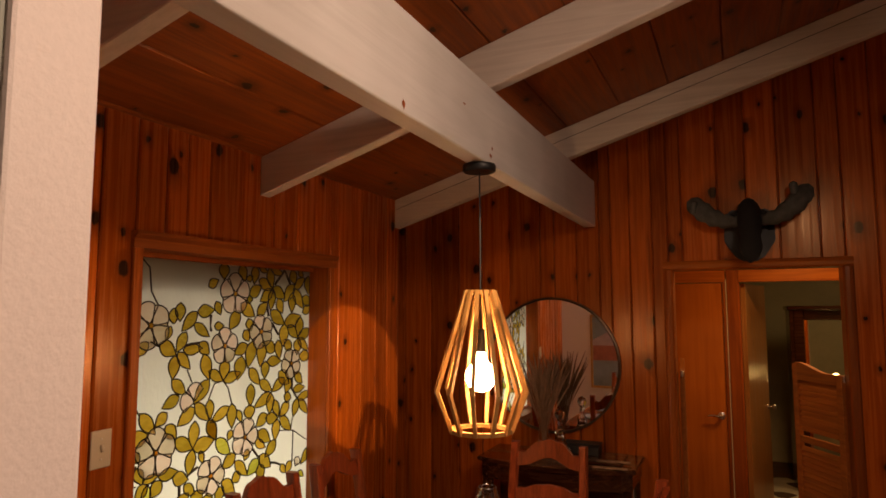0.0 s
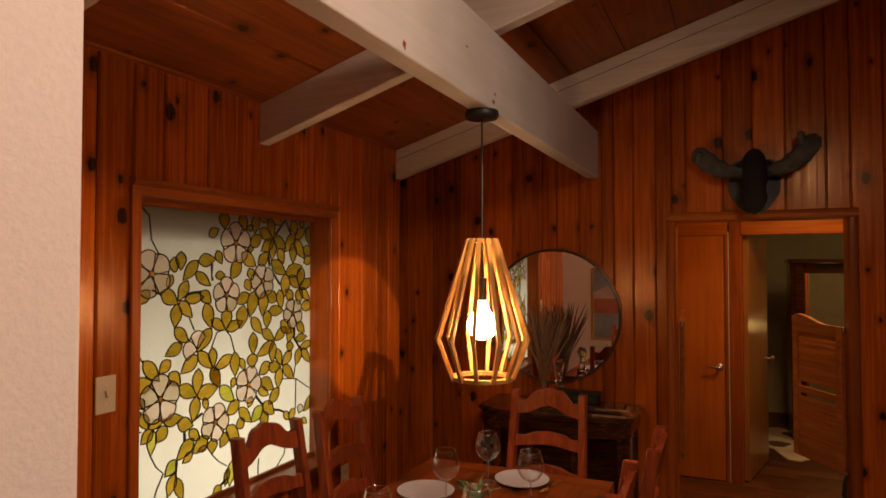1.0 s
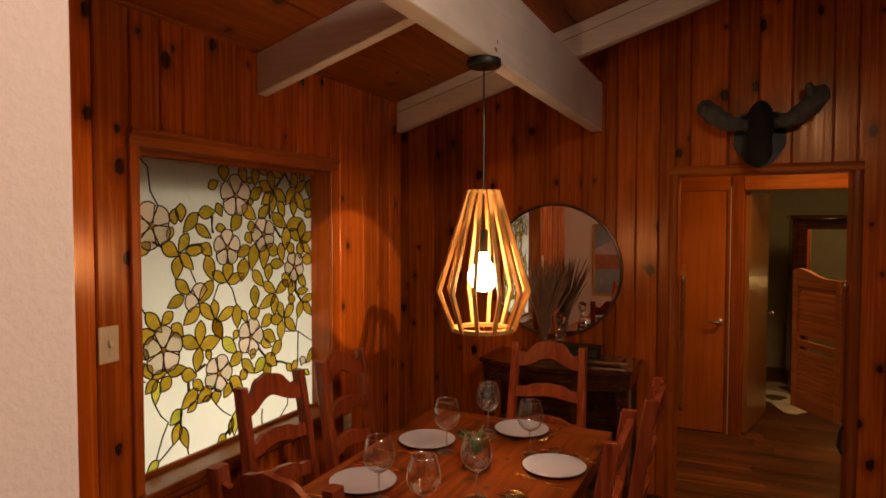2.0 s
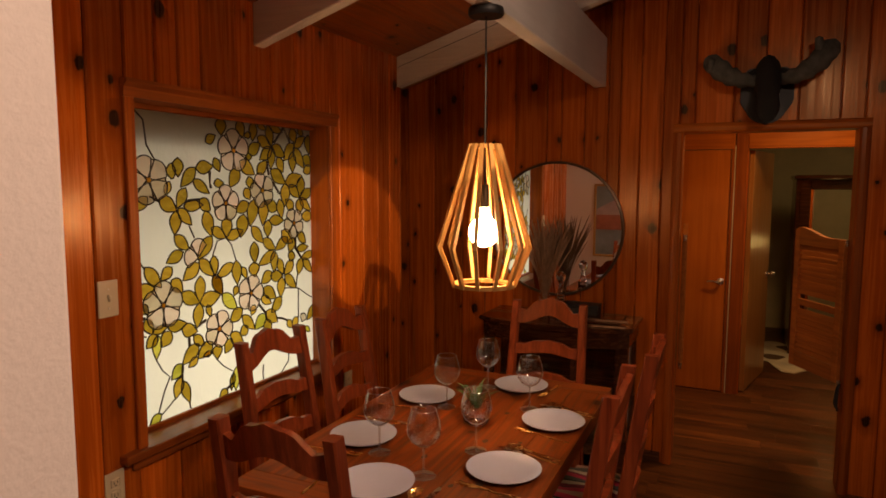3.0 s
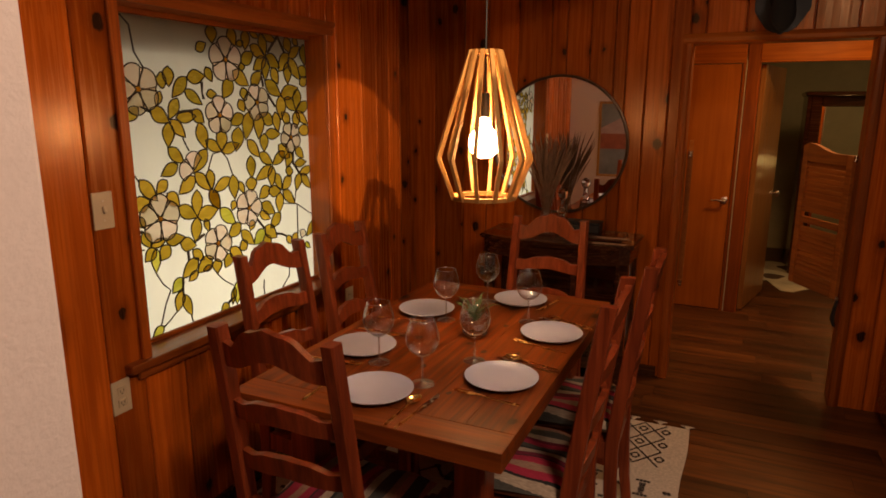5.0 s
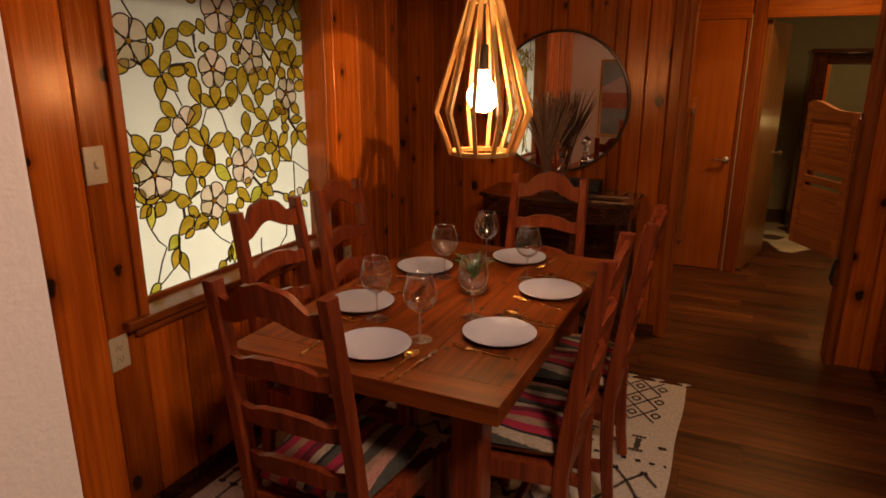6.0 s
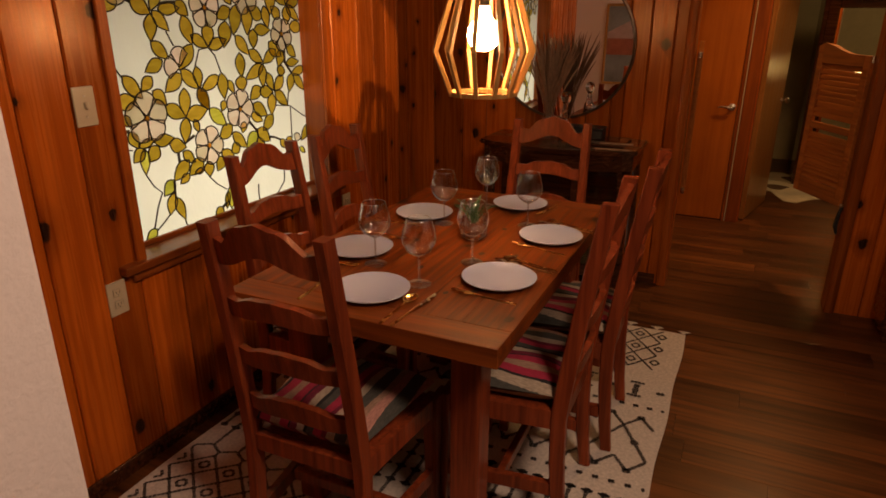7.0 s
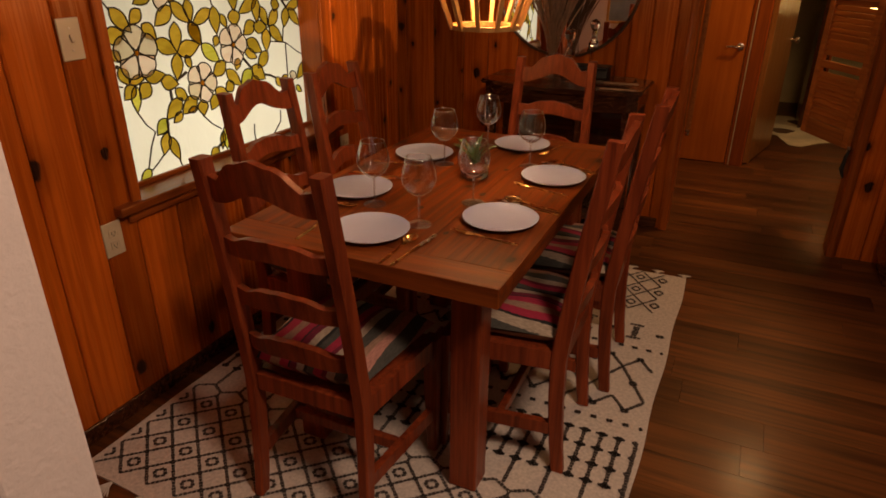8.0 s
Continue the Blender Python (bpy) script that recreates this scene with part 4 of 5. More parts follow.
# ---------------------------------------------------------------- chairs
def serape(name, first):
    """Woven stripes across the cushion."""
    m, nt, bsdf = shader(name)
    tc = nt.nodes.new("ShaderNodeTexCoord")
    sep = nt.nodes.new("ShaderNodeSeparateXYZ")
    nt.links.new(tc.outputs["Object"], sep.inputs[0])
    wob = node(nt, "ShaderNodeTexNoise", Scale=90.0, Detail=2.0)
    nt.links.new(tc.outputs["Object"], wob.inputs["Vector"])
    u = maths(nt, "ADD", maths(nt, "MULTIPLY", sep.outputs[0], 2.35), 0.5 + first)
    u = maths(nt, "ADD", u, maths(nt, "MULTIPLY", maths(nt, "SUBTRACT", wob.outputs["Fac"], 0.5), 0.012))
    black, grey, tan, cream, pink, red, wine = (0.02, 0.018, 0.018), (0.075, 0.072, 0.062), (0.36, 0.22, 0.15), (0.44, 0.35, 0.26), (0.50, 0.24, 0.19), (0.40, 0.022, 0.06), (0.17, 0.012, 0.035)
    tones = ((0.0, grey), (0.085, cream), (0.135, black), (0.16, red), (0.235, tan), (0.305, red), (0.375, black), (0.385, wine), (0.435, cream), (0.485, black), (0.51, grey), (0.56, red), (0.62, wine),
             (0.655, cream), (0.71, grey), (0.79, tan), (0.835, pink), (0.885, grey), (0.95, pink))
    r = nt.nodes.new("ShaderNodeValToRGB")
    r.color_ramp.interpolation = "CONSTANT"
    e = r.color_ramp.elements
    while len(e) < len(tones):
        e.new(0.5)
    for el, (p, c) in zip(e, tones):
        el.position, el.color = p, (*c, 1)
    nt.links.new(u, r.inputs[0])
    weave = node(nt, "ShaderNodeTexNoise", Scale=1.0, Detail=3.0)
    mp = nt.nodes.new("ShaderNodeMapping")
    mp.inputs["Scale"].default_value = (420, 60, 60)
    nt.links.new(tc.outputs["Object"], mp.inputs[0])
    nt.links.new(mp.outputs[0], weave.inputs["Vector"])
    col = mix(nt, 1.0, r.outputs[0], ramp(nt, weave.outputs["Fac"], ((0.3, (0.68, 0.66, 0.66)), (0.7, (1.15, 1.12, 1.1)))), "MULTIPLY")
    nt.links.new(col, bsdf.inputs["Base Color"])
    bsdf.inputs["Roughness"].default_value = 0.92
    bump(nt, bsdf, weave.outputs["Fac"], 0.3, 0.002)
    return m


SERAPE = serape("striped_blanket", 0.0)
SEAT, BACKTOP = 0.425, 1.045


def back_y(z):
    """How far the back leans at height z."""
    return -0.185 - (0.088 * ((z - 0.40) / 0.645) ** 1.2 if z > 0.40 else 0.028 * ((0.40 - z) / 0.40) ** 2)


def slat(z0, height, wave, half=0.148, arch=0.55, bow_back=0.022):
    """A wavy ladder slat between the posts."""
    n = 16
    up, low = [], []
    for i in range(n + 1):
        t = i / n
        x = -half + 2 * half * t
        k = max(0.0, min(1.0, 1.6 * math.sin(math.pi * t) ** 2 - 0.25)) * 0.85 + 0.15 * math.sin(math.pi * t) + 0.10 * math.cos(8 * math.pi * t) - 0.10
        up.append((x, z0 + height + wave * k))
        low.append((x, z0 + wave * arch * (0.5 - 0.5 * math.cos(2 * math.pi * t)) ** 1.5))
    bm = bmesh.new()
    rows = []
    for outline in (up, low):
        for dy in (-0.009, 0.011):
            rows.append([bm.verts.new((x, back_y(z) + dy + bow_back * ((x / half) ** 2 - 1), z)) for x, z in outline])
    uf, ub, lf, lb = rows[0], rows[1], rows[2], rows[3]
    for i in range(n):
        for a, b in ((uf, ub), (ub, lb), (lb, lf), (lf, uf)):
            bm.faces.new((a[i], a[i + 1], b[i + 1], b[i]))
    bm.faces.new((uf[0], ub[0], lb[0], lf[0]))
    bm.faces.new((uf[n], lf[n], lb[n], ub[n]))
    return bm


def make_chair(m):
    ch = thing("dining_chair", "red-stained wooden ladder-back dining chair with striped woven cushion", "chair", m, "chairs round the table")
    H, FRONT = 0.172, 0.208
    for s in (-1, 1):
        secs = []
        for z in (0.0, 0.10, 0.25, 0.40, 0.46, 0.60, 0.75, 0.90, 1.03, BACKTOP):
            w = 0.028 + 0.007 * min(1, z / 0.35) - 0.002 * max(0, (z - 0.6) / 0.5)
            secs.append(rect(s * (H + 0.006 * max(0, 1 - z / 0.4) - 0.014 * max(0, (z - 0.4) / 0.645)), back_y(z), z, w, w + 0.010))
        part("back_post", loft(secs), CHAIR_WOOD, ch)
        secs = [rect(s * FRONT, 0.160 + (0.006 if z < 0.1 else 0), z, 0.032 + 0.012 * min(1, z / 0.3), 0.032 + 0.012 * min(1, z / 0.3)) for z in (0.0, 0.12, 0.3, SEAT - 0.002)]
        part("front_leg", loft(secs), CHAIR_WOOD, ch)
        for name, z0, z1, ya, yb in (("side_rail", SEAT - 0.062, SEAT - 0.002, back_y(0.42) + 0.022, 0.139), ("side_stretcher", 0.13, 0.172, back_y(0.15) + 0.020, 0.142)):
            xa, xb = s * (H + 0.002), s * FRONT
            part(name, loft([[(x - 0.011, y, z0), (x + 0.011, y, z0), (x + 0.011, y, z1), (x - 0.011, y, z1)] for x, y in ((xa, ya), (xb, yb))]), CHAIR_WOOD, ch)
    part("cross_stretcher", box((-H - 0.004, -0.03, 0.133), (H + 0.004, -0.006, 0.170), 0.003), CHAIR_WOOD, ch)
    part("front_rail", box((-FRONT + 0.022, 0.148, SEAT - 0.062), (FRONT - 0.022, 0.172, SEAT - 0.004), 0.003), CHAIR_WOOD, ch)
    part("back_rail", box((-H + 0.018, -0.200, SEAT - 0.058), (H - 0.018, -0.176, SEAT - 0.002), 0.003), CHAIR_WOOD, ch)
    part("seat_board", prism([(-H + 0.012, -0.172), (H - 0.012, -0.172), (FRONT - 0.012, 0.146), (-FRONT + 0.012, 0.146)], "z", SEAT - 0.018, SEAT - 0.003), CHAIR_WOOD, ch)
    part("crest_slat", slat(0.942, 0.066, 0.056, arch=0.72), CHAIR_WOOD, ch, smooth=True)
    for z in (0.800, 0.655, 0.510):
        part("slat", slat(z, 0.047, 0.020), CHAIR_WOOD, ch, smooth=True)
    bm = bmesh.new()
    nx, ny = 14, 14
    for side in (1, -1):
        g = []
        for i in range(nx + 1):
            row = []
            for j in range(ny + 1):
                u, v = 2 * i / nx - 1, 2 * j / ny - 1
                e = max(0.0, (1 - u ** 6) * (1 - v ** 6)) ** 0.45
                row.append(bm.verts.new((u * (0.190 + 0.020 * v), v * 0.180 - 0.008, SEAT + 0.040 + side * 0.041 * e + (0.006 * math.sin(i * 0.9) * math.cos(j * 0.7) * e if side > 0 else 0))))
            g.append(row)
        for i in range(nx):
            for j in range(ny):
                bm.faces.new((g[i][j], g[i + 1][j], g[i + 1][j + 1], g[i][j + 1]))
    bmesh.ops.remove_doubles(bm, verts=bm.verts[:], dist=0.0004)
    part("cushion", bm, SERAPE, ch, "striped magenta, grey and black woven cushion", True)
    return ch


ON_RUG = 0.0115
chair = make_chair(pose(0.825, -2.418, ON_RUG, 0, 0, 1))
for x, y, turn in ((1.205, -2.00, 91), (1.247, -1.535, 92), (0.50, -1.965, -90), (0.505, -1.51, -88), (0.972, -1.185, 179)):
    copy_thing(chair, pose(x, y, ON_RUG, 0, 0, turn))

# ---------------------------------------------------------------- pendant lamp
PX, PY = 1.0, -1.83
lamp = thing("pendant_lamp", "bent plywood cage pendant lamp with lit globe bulb", "lamp", pose(PX, PY, 0))
part("canopy", lathe(((0, 2.156), (0.055, 2.156), (0.057, 2.150), (0.057, 2.136), (0.052, 2.130), (0, 2.130)), 28), BLACK, lamp, "black ceiling canopy", True)
part("cord", tube([(0, 0, 2.131), (0.0015, 0, 1.9), (0, 0, 1.60)], 0.003, 8), BLACK, lamp)
shade = part("shade", lathe(((0.042, 1.717), (0.042, 1.729), (0.006, 1.729), (0.006, 1.717)), 28, closed=True), SHADE_WOOD, lamp, "faceted cage of plywood slats")
part("ring", lathe(((0.103, 1.264), (0.103, 1.277), (0.083, 1.277), (0.083, 1.264)), 36, closed=True), SHADE_WOOD, shade)
for i in range(12):
    a = 30 * i + 11
    prof = [(0.041, 1.730), (0.054, 1.730), (0.159, 1.398), (0.107, 1.264), (0.094, 1.264), (0.145, 1.397)]
    bm = prism(prof, "y", -0.006, 0.006)
    part("rib", mesh_of(bm, "rib", SHADE_WOOD), SHADE_WOOD, shade).matrix_basis = pose(0, 0, 0, 0, 0, a)
part("socket", lathe(((0, 1.60), (0.014, 1.60), (0.016, 1.59), (0.016, 1.562), (0.0165, 1.561), (0.0165, 1.525), (0, 1.525)), 20), BLACK, lamp, "black and chrome bulb socket", True)
prof = [(0.0, 1.395)] + [(0.05 * math.sin(radians(t)), 1.445 - 0.05 * math.cos(radians(t))) for t in range(12, 145, 12)] + [(0.020, 1.50), (0.015, 1.524), (0, 1.524)]
part("bulb", lathe(prof, 28), BULB, lamp, "lit warm globe bulb", True)

# ---------------------------------------------------------------- mirror
mir = thing("round_mirror", "large round wall mirror with thin bronze rim", "mirror", pose(0.762, -0.002, 1.338))
R = 0.402
part("glass", lathe(((0, 0.018), (R - 0.0145, 0.018), (R - 0.0145, 0.004), (0, 0.004)), 72, m=pose(0, 0, 0, 90, 0, 0)), MIRROR, mir)
part("rim", lathe(((R - 0.014, 0.0), (R, 0.0), (R, 0.026), (R - 0.006, 0.028), (R - 0.014, 0.024)), 72, m=pose(0, 0, 0, 90, 0, 0), closed=True), BRONZE, mir, "dark bronze rim", True)

# ---------------------------------------------------------------- hall doors
def lever(parent, x, y, z, side=1):
    """Lever handle on a round rose; side: which way the lever points along x."""
    h = part("handle", lathe(((0, 0.0), (0.026, 0.0), (0.026, 0.006), (0.012, 0.010), (0.011, 0.045), (0, 0.045)), 18, m=pose(x, y, z, 90, 0, 0)), NICKEL, parent, "nickel lever handle", True)
    part("lever", tube([(x, y - 0.040, z), (x - side * 0.02, y - 0.045, z), (x - side * 0.06, y - 0.045, z + 0.004), (x - side * 0.095, y - 0.042, z)], [0.010, 0.009, 0.007, 0.006], 10), NICKEL, h, smooth=True)


frame_set = thing("door_2", "closed flush door of orange-brown veneer at the hall end", "door", kind="structure")
part("leaf", box((1.325, HY - 0.004, 0.008), (1.688, HY + 0.034, 1.868), 0.003), DOOR_WOOD, frame_set)
lever(frame_set, 1.652, HY - 0.004, 0.868)
part("frame_side", box((1.690, HY - 0.014, 0), (1.712, HY + 0.1, 1.871), 0.003), PINE_TRIM, frame_set)
part("frame_head", box((1.06, HY - 0.014, 1.872), (1.712, HY + 0.009, 2.16), 0.003), PINE_TRIM_X, frame_set)
part("weather_strip", box((1.7125, HY - 0.012, 0), (1.720, HY + 0.004, 1.90), 0.001), ALMOND, frame_set, "pale strip along the frame")
bed_door = thing("door_3", "pale flush bedroom door standing open", "door", kind="structure")
part("frame_side", box((1.7205, HY - 0.016, 0), (1.802, HY + 0.009, 2.16), 0.004), PINE_TRIM, bed_door)
part("frame_side", box((2.518, HY - 0.016, 0), (2.56, HY + 0.009, 1.91), 0.004), PINE_TRIM, bed_door)
part("frame_head", box((1.803, HY - 0.016, 1.872), (2.5175, HY + 0.009, 2.16), 0.004), PINE_TRIM_X, bed_door)
part("jamb", box((1.801, HY + 0.009, 0), (1.812, HY + 0.1, 1.872), 0.001), PINE_TRIM, bed_door)
leaf = part("leaf", box((0, -0.018, 0.01), (0.70, 0.018, 1.865), 0.003), PALE_DOOR, bed_door)
leaf.matrix_basis = pose(1.832, HY + 0.06, 0, 0, 0, 77)
for s in (-1, 1):
    k = part("knob", lathe(((0, 0.018), (0.022, 0.018), (0.022, 0.024), (0.009, 0.027), (0.009, 0.045), (0.024, 0.055), (0.026, 0.068), (0.018, 0.078), (0, 0.08)), 18, m=pose(0.635, 0, 0.865, -90 * s, 0, 0)), NICKEL, leaf, "nickel door knob", True)
part("latch", box((0.699, -0.01, 0.80), (0.702, 0.01, 0.93)), NICKEL, leaf)


def swing_door(m):
    """Louvred cafe door; hinge at x = 0, free edge at x = w."""
    w, z0, z1 = 0.40, 0.56, 1.32
    d = thing("swing_door", "louvred pine cafe swing door with a curved top rail", "door", m, "cafe doors in the doorway")
    T = 0.013
    for x in (0, w - 0.042):
        part("stile", box((x, -T, z0), (x + 0.042, T, z1), 0.003), LOUVRE_WOOD, d)
    top = [(0.0415, z1 - 0.055), (w - 0.0415, z1 - 0.055)] + [(w - 0.0415 - (w - 0.083) * t / 14, z1 + 0.045 * (0.5 + 0.5 * math.cos(math.pi * min(1, t / 11)))) for t in range(15)]
    part("top_rail", prism(top, "y", -T, T), LOUVRE_WOOD, d)
    part("top_rail", prism([(w - 0.041, z1), (w, z1), (w, z1 + 0.030), (w - 0.041, z1 + 0.045)], "y", -T, T), LOUVRE_WOOD, d)
    part("bottom_rail", box((0.0425, -T, z0), (w - 0.0425, T, z0 + 0.085), 0.003), LOUVRE_WOOD, d)
    part("middle_rail", box((0.0425, -T, 0.92), (w - 0.0425, T, 0.955), 0.003), LOUVRE_WOOD, d)
    n = 22
    for i in range(n):
        z = z0 + 0.10 + (z1 - 0.07 - z0 - 0.10) * i / (n - 1)
        if 0.905 < z < 0.97:
            continue
        bm = box((0.0425, -0.015, -0.003), (w - 0.0425, 0.015, 0.003), 0.0015)
        bmesh.ops.transform(bm, matrix=pose(0, 0, z, -52, 0, 0), verts=bm.verts[:])
        part("slat", bm, LOUVRE_WOOD, d)
    for z in (z0 - 0.004, z1 - 0.02):
        part("hinge", lathe(((0, -0.012), (0.009, -0.012), (0.009, 0.02), (0, 0.02)), 12, m=pose(-0.006, 0, z)), NICKEL, d, "nickel gravity hinge")
    return d


swing_door(pose(2.272, 0.09, 0, 0, 0, 120))
swing_door(pose(1.486, 0.09, 0, 0, 0, 93.6))
strap = thing("hanging_strap", "black strap hanging below the swing door hinge", "strap")
part("band", loft([rect(2.275, 0.06, 0.42, 0.012, 0.02), rect(2.262, 0.055, 0.46, 0.02, 0.024), rect(2.268, 0.06, 0.53, 0.016, 0.02), rect(2.278, 0.075, 0.56, 0.012, 0.016)]), BLACK_CLOTH, strap)

# bedroom beyond
wr = thing("wardrobe", "tall dark wooden wardrobe with a mirror door", "wardrobe")
part("side_panel", box((2.235, 3.05, 0.0), (2.27, 3.55, 1.66), 0.004), DARK_WOOD, wr)
part("cornice", box((2.215, 3.02, 1.66), (3.25, 3.57, 1.70), 0.01), DARK_WOOD, wr)
part("carcass", box((2.271, 3.09, 0.08), (3.2, 3.55, 1.659), 0.003), DARK_WOOD, wr)
part("door_frame", box((2.271, 3.06, 0.08), (2.355, 3.089, 1.659), 0.004), DARK_WOOD, wr)
part("door_frame", box((2.356, 3.06, 1.57), (3.2, 3.089, 1.659), 0.004), DARK_WOOD, wr)
part("mirror", box((2.356, 3.072, 0.30), (3.1, 3.086, 1.569), 0.002), MIRROR, wr, "silvered mirror panel")
hide = thing("hide_rug", "white and brown cow hide rug on the bedroom floor", "rug")
pts = []
for i in range(28):
    a = 2 * math.pi * i / 28
    r = 0.55 + 0.10 * math.sin(3 * a) + 0.06 * math.sin(7 * a + 1)
    pts.append((2.25 + 0.55 * r * math.cos(a) * 1.2, 3.02 + r * math.sin(a)))
part("hide", prism(pts, "z", 0.001, 0.007), plain("pale_hide", (0.62, 0.52, 0.38), 0.9, 0, 0.25, 5.0), hide)
for cx, cy, r in ((2.10, 2.85, 0.10), (2.30, 3.25, 0.13)):
    part("patch", prism([(cx + r * math.cos(a / 3) * (1 + 0.25 * math.sin(a)), cy + r * math.sin(a / 3)) for a in range(19)], "z", 0.0072, 0.009), plain("brown_hide", (0.10, 0.05, 0.025), 0.9), hide, "brown patch")
# glowing globe on an arm, added to imitate a lamp mirrored in the wardrobe
nl = thing("wall_lamp", "small glowing globe in place of a lamp's reflection in the wardrobe mirror", "lamp", pose(2.60, 2.98, 1.05))
part("globe", lathe(((0, -0.028), (0.022, -0.019), (0.028, 0), (0.022, 0.019), (0, 0.028)), 16), LAMP_REFLECTION, nl, smooth=True)
part("arm", tube([(0, 0.0, -0.02), (0.0, 0.03, -0.045), (0, 0.088, -0.05)], 0.005, 8), BLACK, nl)

# ---------------------------------------------------------------- trophy head over the doorway
tr = thing("trophy_head", "black moose head mount with grey felt antlers", "wall decoration", pose(1.862, -0.001, 2.06))
sh = [(-0.125, 0.10), (-0.09, 0.145), (0.09, 0.145), (0.125, 0.10), (0.125, -0.03), (0.07, -0.115), (0, -0.155), (-0.07, -0.115), (-0.125, -0.03)]
bm = prism(sh, "y", -0.022, 0.0)
bmesh.ops.bevel(bm, geom=bm.edges[:], offset=0.006, segments=2, affect="EDGES")
part("plaque", bm, BLACK, tr, "black shield-shaped plaque")
secs = []
for y, z, rx, rz in ((-0.02, 0.06, 0.065, 0.12), (-0.07, 0.08, 0.066, 0.12), (-0.12, 0.075, 0.060, 0.105), (-0.17, 0.03, 0.052, 0.085), (-0.215, -0.03, 0.048, 0.075), (-0.245, -0.075, 0.054, 0.07), (-0.265, -0.105, 0.042, 0.05), (-0.275, -0.12, 0.02, 0.022)):
    secs.append([(rx * math.cos(a), y, z + rz * math.sin(a)) for a in [2 * math.pi * k / 16 for k in range(16)]])
part("head", loft(secs), BLACK_CLOTH, tr, "black felt head", True)
for s in (-1, 1):
    part("ear", loft([[(s * (0.05 + 0.016 * k) + 0.006 * math.cos(a), -0.10 + 0.012 * math.cos(a), 0.115 - 0.006 * k + h * math.sin(a)) for a in [2 * math.pi * j / 8 for j in range(8)]] for k, h in enumerate((0.014, 0.02, 0.016, 0.004))]), BLACK_CLOTH, tr)
    secs = []
    for k in range(15):
        t = k / 14
        x = s * (0.045 + 0.25 * t)
        z = 0.075 - 0.035 * math.sin(math.pi * t) + (0.165 if s > 0 else 0.13) * t ** 1.35
        h = (0.026 + 0.034 * t ** 0.8 + 0.006 * math.sin(k * 2.1)) * max(0.10, 1 - t ** 9) ** 0.5
        y = -0.09 - 0.05 * math.sin(math.pi * t)
        lean = 0.25 + 0.55 * t
        secs.append([(x - s * h * math.cos(a) * math.sin(lean), y + 0.030 * math.sin(a) * max(0.2, 1 - t ** 9), z + h * math.cos(a) * math.cos(lean)) for a in [2 * math.pi * j / 14 for j in range(14)]])
    an = part("antler", loft(secs), ANTLER, tr, "grey felt palmate antler", True)
    x, z = (0.215, 0.225) if s > 0 else (-0.27, 0.155)
    part("tine", tube([(x, -0.125, z - 0.03), (x, -0.128, z), (x - s * 0.004, -0.13, z + 0.028), (x - s * 0.004, -0.13, z + 0.036)], [0.019, 0.021, 0.018, 0.004], 10), ANTLER, an, smooth=True)

# ---------------------------------------------------------------- sideboard and what stands on it
SB = (0.44, 1.262)
sb = thing("sideboard", "antique dark polished wood sideboard with glazed side panel", "sideboard")


def bow(grow=0.0, n=14):
    pts = [(SB[0] - grow, -0.014), (SB[0] - grow, -0.36 - grow)]
    for i in range(n + 1):
        t = i / n
        pts.append((SB[0] + 0.05 + (SB[1] - SB[0] - 0.10) * t, -0.40 - grow - 0.075 * math.sin(math.pi * t)))
    return pts + [(SB[1] + grow, -0.36 - grow), (SB[1] + grow, -0.014)]


bm = prism(bow(0.022), "z", 0.826, 0.85)
bmesh.ops.bevel(bm, geom=[e for e in bm.edges if abs(e.verts[0].co.z - e.verts[1].co.z) < 1e-6], offset=0.007, segments=2, affect="EDGES")
part("top", bm, DARK_WOOD, sb, "polished bow-fronted top")
part("frieze", prism(bow(0.0), "z", 0.74, 0.825), DARK_WOOD, sb)
part("base", prism(bow(0.0), "z", 0.16, 0.22), DARK_WOOD, sb)
part("back_panel", box((SB[0] + 0.03, -0.03, 0.221), (SB[1] - 0.03, -0.015, 0.739)), DARK_WOOD, sb)
for x, y in ((SB[0] + 0.03, -0.34), (SB[1] - 0.03, -0.34), (SB[0] + 0.03, -0.05), (SB[1] - 0.03, -0.05)):
    part("post", loft([rect(x, y, z, w, w) for z, w in ((0.0, 0.026), (0.10, 0.034), (0.159, 0.05))] ), DARK_WOOD, sb)
    part("corner_stile", box((x - 0.025, y - 0.025, 0.221), (x + 0.025, y + 0.025, 0.739), 0.004), DARK_WOOD, sb)
for i in range(3):
    a, b = SB[0] + 0.06 + i * 0.236, SB[0] + 0.06 + (i + 1) * 0.236
    part("front_stile", box((a - 0.004, -0.445, 0.221), (a + 0.024, -0.425, 0.739), 0.003), DARK_WOOD, sb)
    part("pane", box((a + 0.025, -0.437, 0.222), (b - 0.005, -0.433, 0.738)), GLASS, sb, "clear glass pane")
part("front_stile", box((SB[1] - 0.062, -0.425, 0.221), (SB[1] - 0.04, -0.405, 0.739), 0.003), DARK_WOOD, sb)
part("pane", box((SB[1] - 0.03, -0.314, 0.222), (SB[1] - 0.026, -0.076, 0.738)), GLASS, sb, "clear glass side pane")
part("shelf", box((SB[0] + 0.06, -0.40, 0.47), (SB[1] - 0.06, -0.035, 0.485), 0.002), DARK_WOOD, sb)
part("tray_moulding", box((0.92, -0.34, 0.851), (1.20, -0.06, 0.862), 0.004), DARK_WOOD, sb, "raised panel on the top")
# flat colour imitates the bluish reflection in the glass side pane
part("side_panel", box((SB[1] - 0.0255, -0.312, 0.28), (SB[1] - 0.021, -0.17, 0.71), 0.001), plain("blue_grey_reflection", (0.26, 0.33, 0.40), 0.3), sb, "blue-grey panel in place of the reflection in the side pane")
